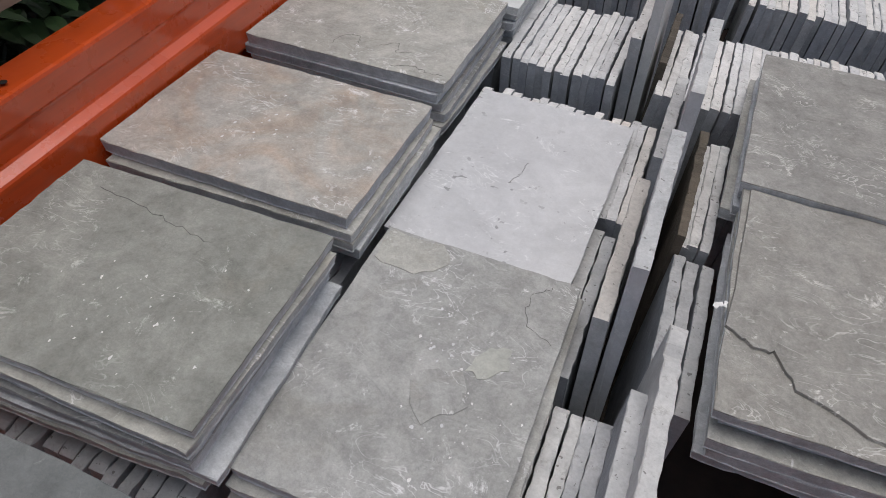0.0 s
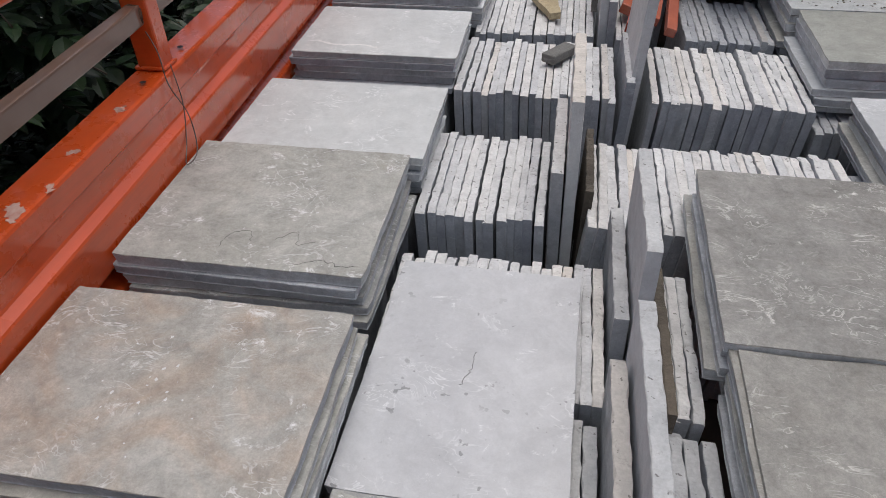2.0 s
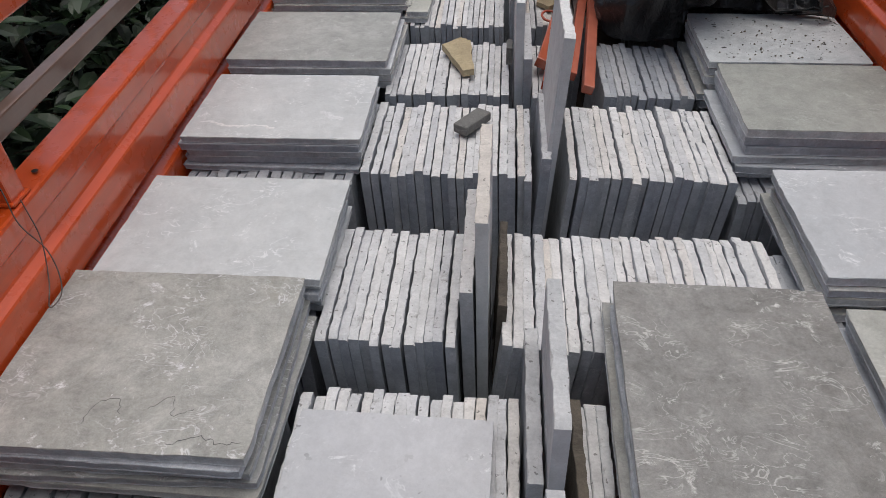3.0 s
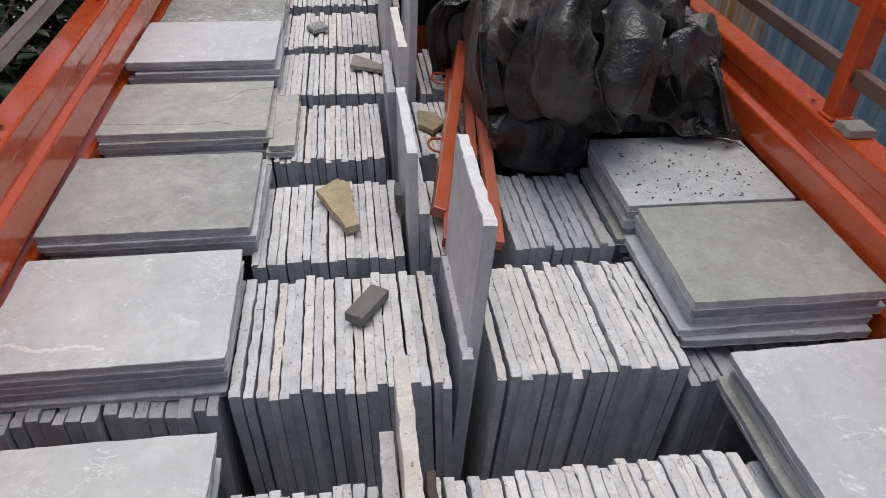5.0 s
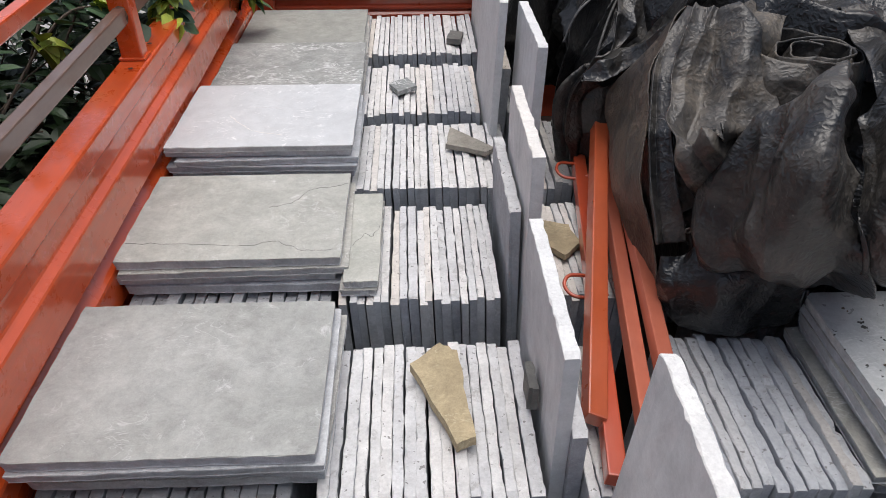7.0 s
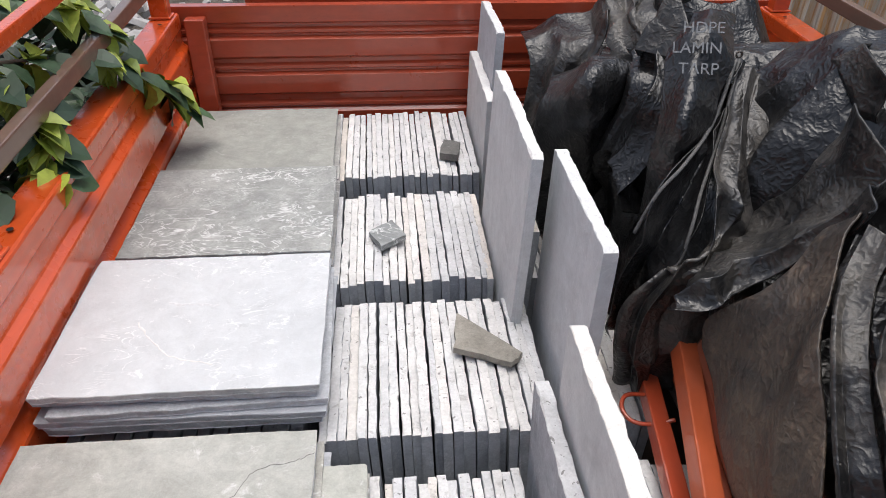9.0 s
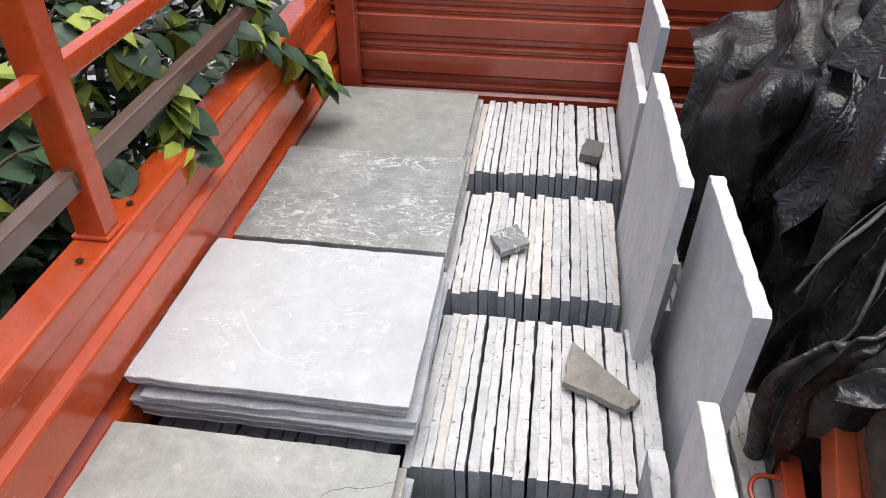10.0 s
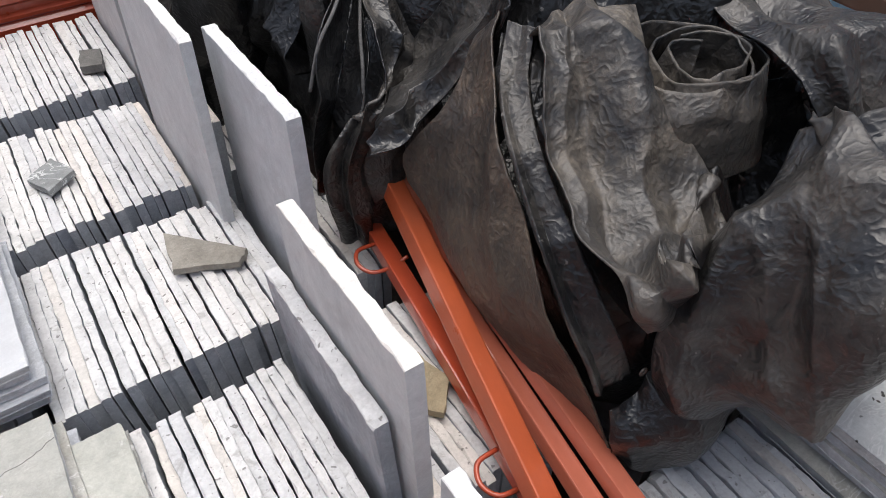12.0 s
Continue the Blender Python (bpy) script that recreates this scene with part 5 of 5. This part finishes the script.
def lettering(text, at, along, down, size):
    """Faded white letters lying on the sheet."""
    cu = bpy.data.curves.new("letters", "FONT")
    cu.body, cu.size, cu.align_x, cu.align_y = text, size, "CENTER", "CENTER"
    cu.extrude = 0.0006
    cu.materials.append(PRINT)
    ob = new("letters", cu)
    ob.parent = tarp
    ex = Vector(along).normalized()
    ez = ex.cross(-Vector(down)).normalized()
    ey = ez.cross(ex)
    ob.matrix_basis = Matrix.Translation(Vector(at) + ez * 0.017) @ Matrix((ex, ey, ez)).transposed().to_4x4()
    return tagged(ob, "faded white letters")


AL, DN = (0.053, -0.018, 0.004), (-0.011, -0.035, -0.052)
for word, at in (("HDPE", (0.337, 3.228, 1.35)), ("LAMIN", (0.327, 3.215, 1.323)), ("TARP", (0.326, 3.193, 1.298))):
    lettering(word, at, AL, DN, 0.025)
# faded round stamp, letters worn away to bars
SC, SX, SZ = Vector((0.179, 3.492, 1.060)), Vector((0.021, -0.025, 0.012)), Vector((-0.001, 0.000, 0.049))
ring = [SC + SX * math.cos(k / 40 * 6.2832) + SZ * math.sin(k / 40 * 6.2832) for k in range(41)]
part("stamp_ring", rod(ring, 0.0014, 5), PRINT_BLUE, tarp, "faded round stamp")
for k, w in ((0.36, 0.5), (0.0, 0.8), (-0.36, 0.5)):
    part("stamp_bar", tube_between(SC + SZ * k - SX * w, SC + SZ * k + SX * w, 0.009, 0.002, 0.0), PRINT_BLUE, tarp)

# ---- vegetation ----
def leaf_into(V, F, p, d, up, L, W, fold=0.25, droop=0.2):
    """A pointed oval leaf from p along d, creased along its rib."""
    d = d.normalized()
    s = d.cross(up)
    s = s.normalized() if s.length > 1e-4 else d.orthogonal().normalized()
    n = s.cross(d)
    o = len(V)
    for u, w in ((0, 0), (0.22, 0.78), (0.5, 1.0), (0.78, 0.68), (1, 0)):
        c = p + d * L * u - n * L * droop * u * u
        if w == 0:
            V.append(c)
        else:
            e = n * W * 0.5 * w * fold
            V += [c + s * W * 0.5 * w + e, c, c - s * W * 0.5 * w + e]
    F += [(o, o + 2, o + 1), (o, o + 3, o + 2), (o + 1, o + 2, o + 5, o + 4), (o + 2, o + 3, o + 6, o + 5), (o + 4, o + 5, o + 8, o + 7), (o + 5, o + 6, o + 9, o + 8), (o + 7, o + 8, o + 10), (o + 8, o + 9, o + 10)]


def rand_dir(r):
    while True:
        v = Vector((r.uniform(-1, 1), r.uniform(-1, 1), r.uniform(-1, 1)))
        if 0.05 < v.length < 1:
            return v.normalized()


def bush(cx, cy, cz, rx, ry, rz, n, seed, label):
    """A shrub: a forked stem, twigs with leaves in sprays along them, uneven outline."""
    r = random.Random(seed)
    root = Vector((cx, cy, -0.78 + 0.026 * cy))
    thing = new("bush")
    thing.location = (0, 0, 0)
    tagged(thing, label, "bush", "bushes beside the truck")
    bm = bmesh.new()
    V, F = [], []
    sprays = n // 9
    for i in range(sprays):
        a = rand_dir(r)
        q = r.uniform(0.35, 1.0) ** 0.6
        e = Vector((cx + a.x * rx * q, cy + a.y * ry * q, cz + a.z * rz * q))
        e += 0.12 * Vector(noise.noise_vector(e * 2.3))
        e.x = min(e.x, -1.03)
        d = (a + rand_dir(r) * 0.8 + Vector((0.25, 0, 0.15))).normalized()
        sp = r.uniform(0.10, 0.22)
        if i % 5 == 0:
            t = rod([e - d * sp * 0.9 - Vector((0, 0, 0.04)), e, e + d * sp], 0.0022, 5)
            me = bpy.data.meshes.new("t")
            t.to_mesh(me)
            t.free()
            bm.from_mesh(me)
            bpy.data.meshes.remove(me)
        side = d.cross(Vector((0, 0, 1))).normalized() if abs(d.z) < 0.98 else Vector((1, 0, 0))
        for k in range(9):
            u = k / 8
            p = e + d * sp * (u - 0.3)
            sgn = 1 if k % 2 else -1
            ld = (d * 0.6 + side * sgn * 0.9 + rand_dir(r) * 0.35 + Vector((0, 0, -0.15))) if k < 8 else d
            L = r.uniform(0.045, 0.08)
            leaf_into(V, F, p, ld, Vector((0.15, 0.0, 1)) + rand_dir(r) * 0.35, L, L * r.uniform(0.42, 0.56), 0.25, r.uniform(0.05, 0.35))
    for k in range(9):
        a = rand_dir(r)
        tip = Vector((cx + a.x * rx * 0.7, cy + a.y * ry * 0.75, cz + abs(a.z) * rz * 0.7))
        tip.x = min(tip.x, -0.9)
        mid = root.lerp(tip, 0.5) + Vector((r.uniform(-0.12, 0.05), r.uniform(-0.12, 0.12), 0))
        t = rod(smooth_path([root, mid, tip], 6), r.uniform(0.006, 0.012), 6)
        me = bpy.data.meshes.new("t")
        t.to_mesh(me)
        t.free()
        bm.from_mesh(me)
        bpy.data.meshes.remove(me)
    part("trunk", bm, TWIG, thing, "thin brown stems and twigs")
    crown = raw("crown", V, F, [LEAF], thing)
    tagged(crown, "dense dark green leaves")
    return thing


# First three have extra height, out of view, added to shade the left side.
for i, (cy, cz, cx, n) in enumerate(((-0.55, 1.1, -1.6, 8500), (0.45, 1.12, -1.52, 12500), (1.3, 1.0, -1.55, 11000), (2.15, 0.6, -1.4, 5500), (3.0, 0.68, -1.42, 6500), (3.75, 0.75, -1.35, 3600))):
    bush(cx, cy, cz, 0.6, 0.68, 0.72 if i > 2 else 1.35, n, 70 + i, "dark green leafy shrub growing against the truck")

for cx, cy, cz, n, sd in ((-2.0, 2.7, 0.25, 4200, 90), (-1.95, 3.7, 0.2, 4200, 91), (-1.35, 4.5, 0.1, 3000, 92)):
    bush(cx, cy, cz, 0.62, 0.8, 0.75, n, sd, "dark green shrub further back from the truck")

# spray that hangs over the side panel near the front
over = new("vine_branch")
tagged(over, "leafy green branch with yellow curled leaves hanging over the side", "branch")
r = random.Random(12)
stems = (
    [(-1.05, 3.2, 0.95), (-0.92, 3.42, 1.2), (-0.83, 3.62, 1.19), (-0.775, 3.78, 1.12), (-0.72, 3.9, 1.02), (-0.70, 3.98, 0.93)],
    [(-1.05, 3.1, 1.0), (-0.95, 3.3, 1.27), (-0.87, 3.42, 1.24), (-0.80, 3.42, 1.13), (-0.77, 3.38, 1.05)],
    [(-1.1, 3.3, 1.1), (-0.95, 3.5, 1.32), (-0.88, 3.62, 1.3), (-0.82, 3.78, 1.22), (-0.80, 3.85, 1.14)],
    [(-1.1, 2.9, 0.9), (-0.96, 3.15, 1.12), (-0.87, 3.25, 1.12), (-0.82, 3.27, 1.06)],
    [(-1.2, 3.4, 1.1), (-1.05, 3.55, 1.34), (-0.95, 3.7, 1.33), (-0.86, 3.9, 1.2)],
)
V, F, YV, YF2 = [], [], [], []
for st in stems:
    pts = smooth_path(st, 8)
    part("stem", rod(pts, 0.0036, 6), TWIG, over)
    for k in range(6, len(pts), 2):
        p = pts[k]
        t = (pts[min(k + 1, len(pts) - 1)] - pts[k - 1]).normalized()
        for sgn in (-1, 1):
            side = t.cross(Vector((0, 0, 1))).normalized() * sgn
            d = t * 0.4 + side + Vector((0.2, 0, -0.25)) + rand_dir(r) * 0.4
            L = r.uniform(0.06, 0.105)
            if r.random() < 0.3:
                for q in range(6):
                    leaf_into(YV, YF2, p + rand_dir(r) * 0.014, d + rand_dir(r) * 0.9, Vector((0.3, 0, 1)), L * 0.72, L * 0.6, 0.7, 0.5)
            else:
                leaf_into(V, F, p, d, Vector((0.3, -0.1, 1)) + rand_dir(r) * 0.45, L, L * 0.78, 0.22, r.uniform(0.1, 0.4))
tagged(raw("leaves", V, F, [LEAF_NEAR], over), "broad dark green leaves")
tagged(raw("curled_leaves", YV, YF2, [LEAF_YELLOW], over), "yellow-green curled leaves")

# weeds by the fence
V, F = [], []
for k in range(16):
    root = Vector((1.93 + r.uniform(-0.1, 0.08), 3.3 + r.uniform(-0.5, 0.5), -0.72))
    top = root + Vector((r.uniform(-0.1, 0.06), r.uniform(-0.15, 0.15), r.uniform(0.8, 1.35)))
    side = Vector((0.003, 0.003, 0))
    o = len(V)
    V += [root - side, root + side, top + side * 0.4, top - side * 0.4]
    F += [(o, o + 1, o + 2, o + 3)]
    for q in range(16):
        p = root.lerp(top, 0.35 + 0.65 * q / 15)
        leaf_into(V, F, p, rand_dir(r) + Vector((0, 0, 0.4)), Vector((0, 0, 1)), r.uniform(0.025, 0.05), 0.013)
tagged(raw("weed", V, F, [LEAF_NEAR]), "thin green weeds climbing beside the sheet fence", "weeds", kind="stuff")

# rubble heap beyond the front corner
r = random.Random(3)
V, F = [], []
for k in range(1500):
    x, y = r.uniform(-5.5, -0.9), r.uniform(5.0, 13)
    s = r.choice((0.04, 0.06, 0.09, 0.14))
    z = -0.7 + 0.026 * min(y, 8) + 0.25 * max(0, 1 - abs(x + 2.6) / 1.8)
    q = Matrix.Translation((x, y, z)) @ Euler((r.uniform(-0.6, 0.6), r.uniform(-0.6, 0.6), r.uniform(0, 6))).to_matrix().to_4x4()
    ring = [Vector((math.cos(a) * s * r.uniform(0.6, 1.2), math.sin(a) * s * r.uniform(0.6, 1.2), 0)) for a in (0.2, 1.4, 2.7, 3.9, 5.1)]
    o = len(V)
    V += [q @ v for v in ring] + [q @ (v * 0.85 + Vector((0, 0, s * 0.35))) for v in ring]
    F += [tuple(range(o + 5, o + 10))] + [(o + i, o + (i + 1) % 5, o + 5 + (i + 1) % 5, o + 5 + i) for i in range(5)]
tagged(raw("rubble", V, F, [RUBBLE]), "heap of pale broken stone waste on the ground", "rubble", kind="stuff")

# ---- sheet fence ----
fv, ff = [], []
pitch, FX = 0.15, 2.05
prof = ((0, 0), (0.03, 0), (0.036, -0.006), (0.044, -0.006), (0.05, 0), (0.085, 0), (0.093, -0.034), (0.122, -0.034), (0.13, 0))
ys = [(-3 + k * pitch + a, d) for k in range(92) for a, d in prof]
for z in (-0.9, 0.6, 2.4):
    fv += [(FX + d + 0.01 * noise.noise((y * 0.7, z, 0)), y, z) for y, d in ys]
n = len(ys)
for lv in range(2):
    for i in range(n - 1):
        ff.append((lv * n + i, lv * n + i + 1, (lv + 1) * n + i + 1, (lv + 1) * n + i))
fo = raw("fence", fv, ff, [FENCE])
so = fo.modifiers.new("thickness", "SOLIDIFY")
so.thickness = 0.004
tagged(fo, "weathered blue corrugated sheet fence, rusty buff further on", "fence", kind="structure")
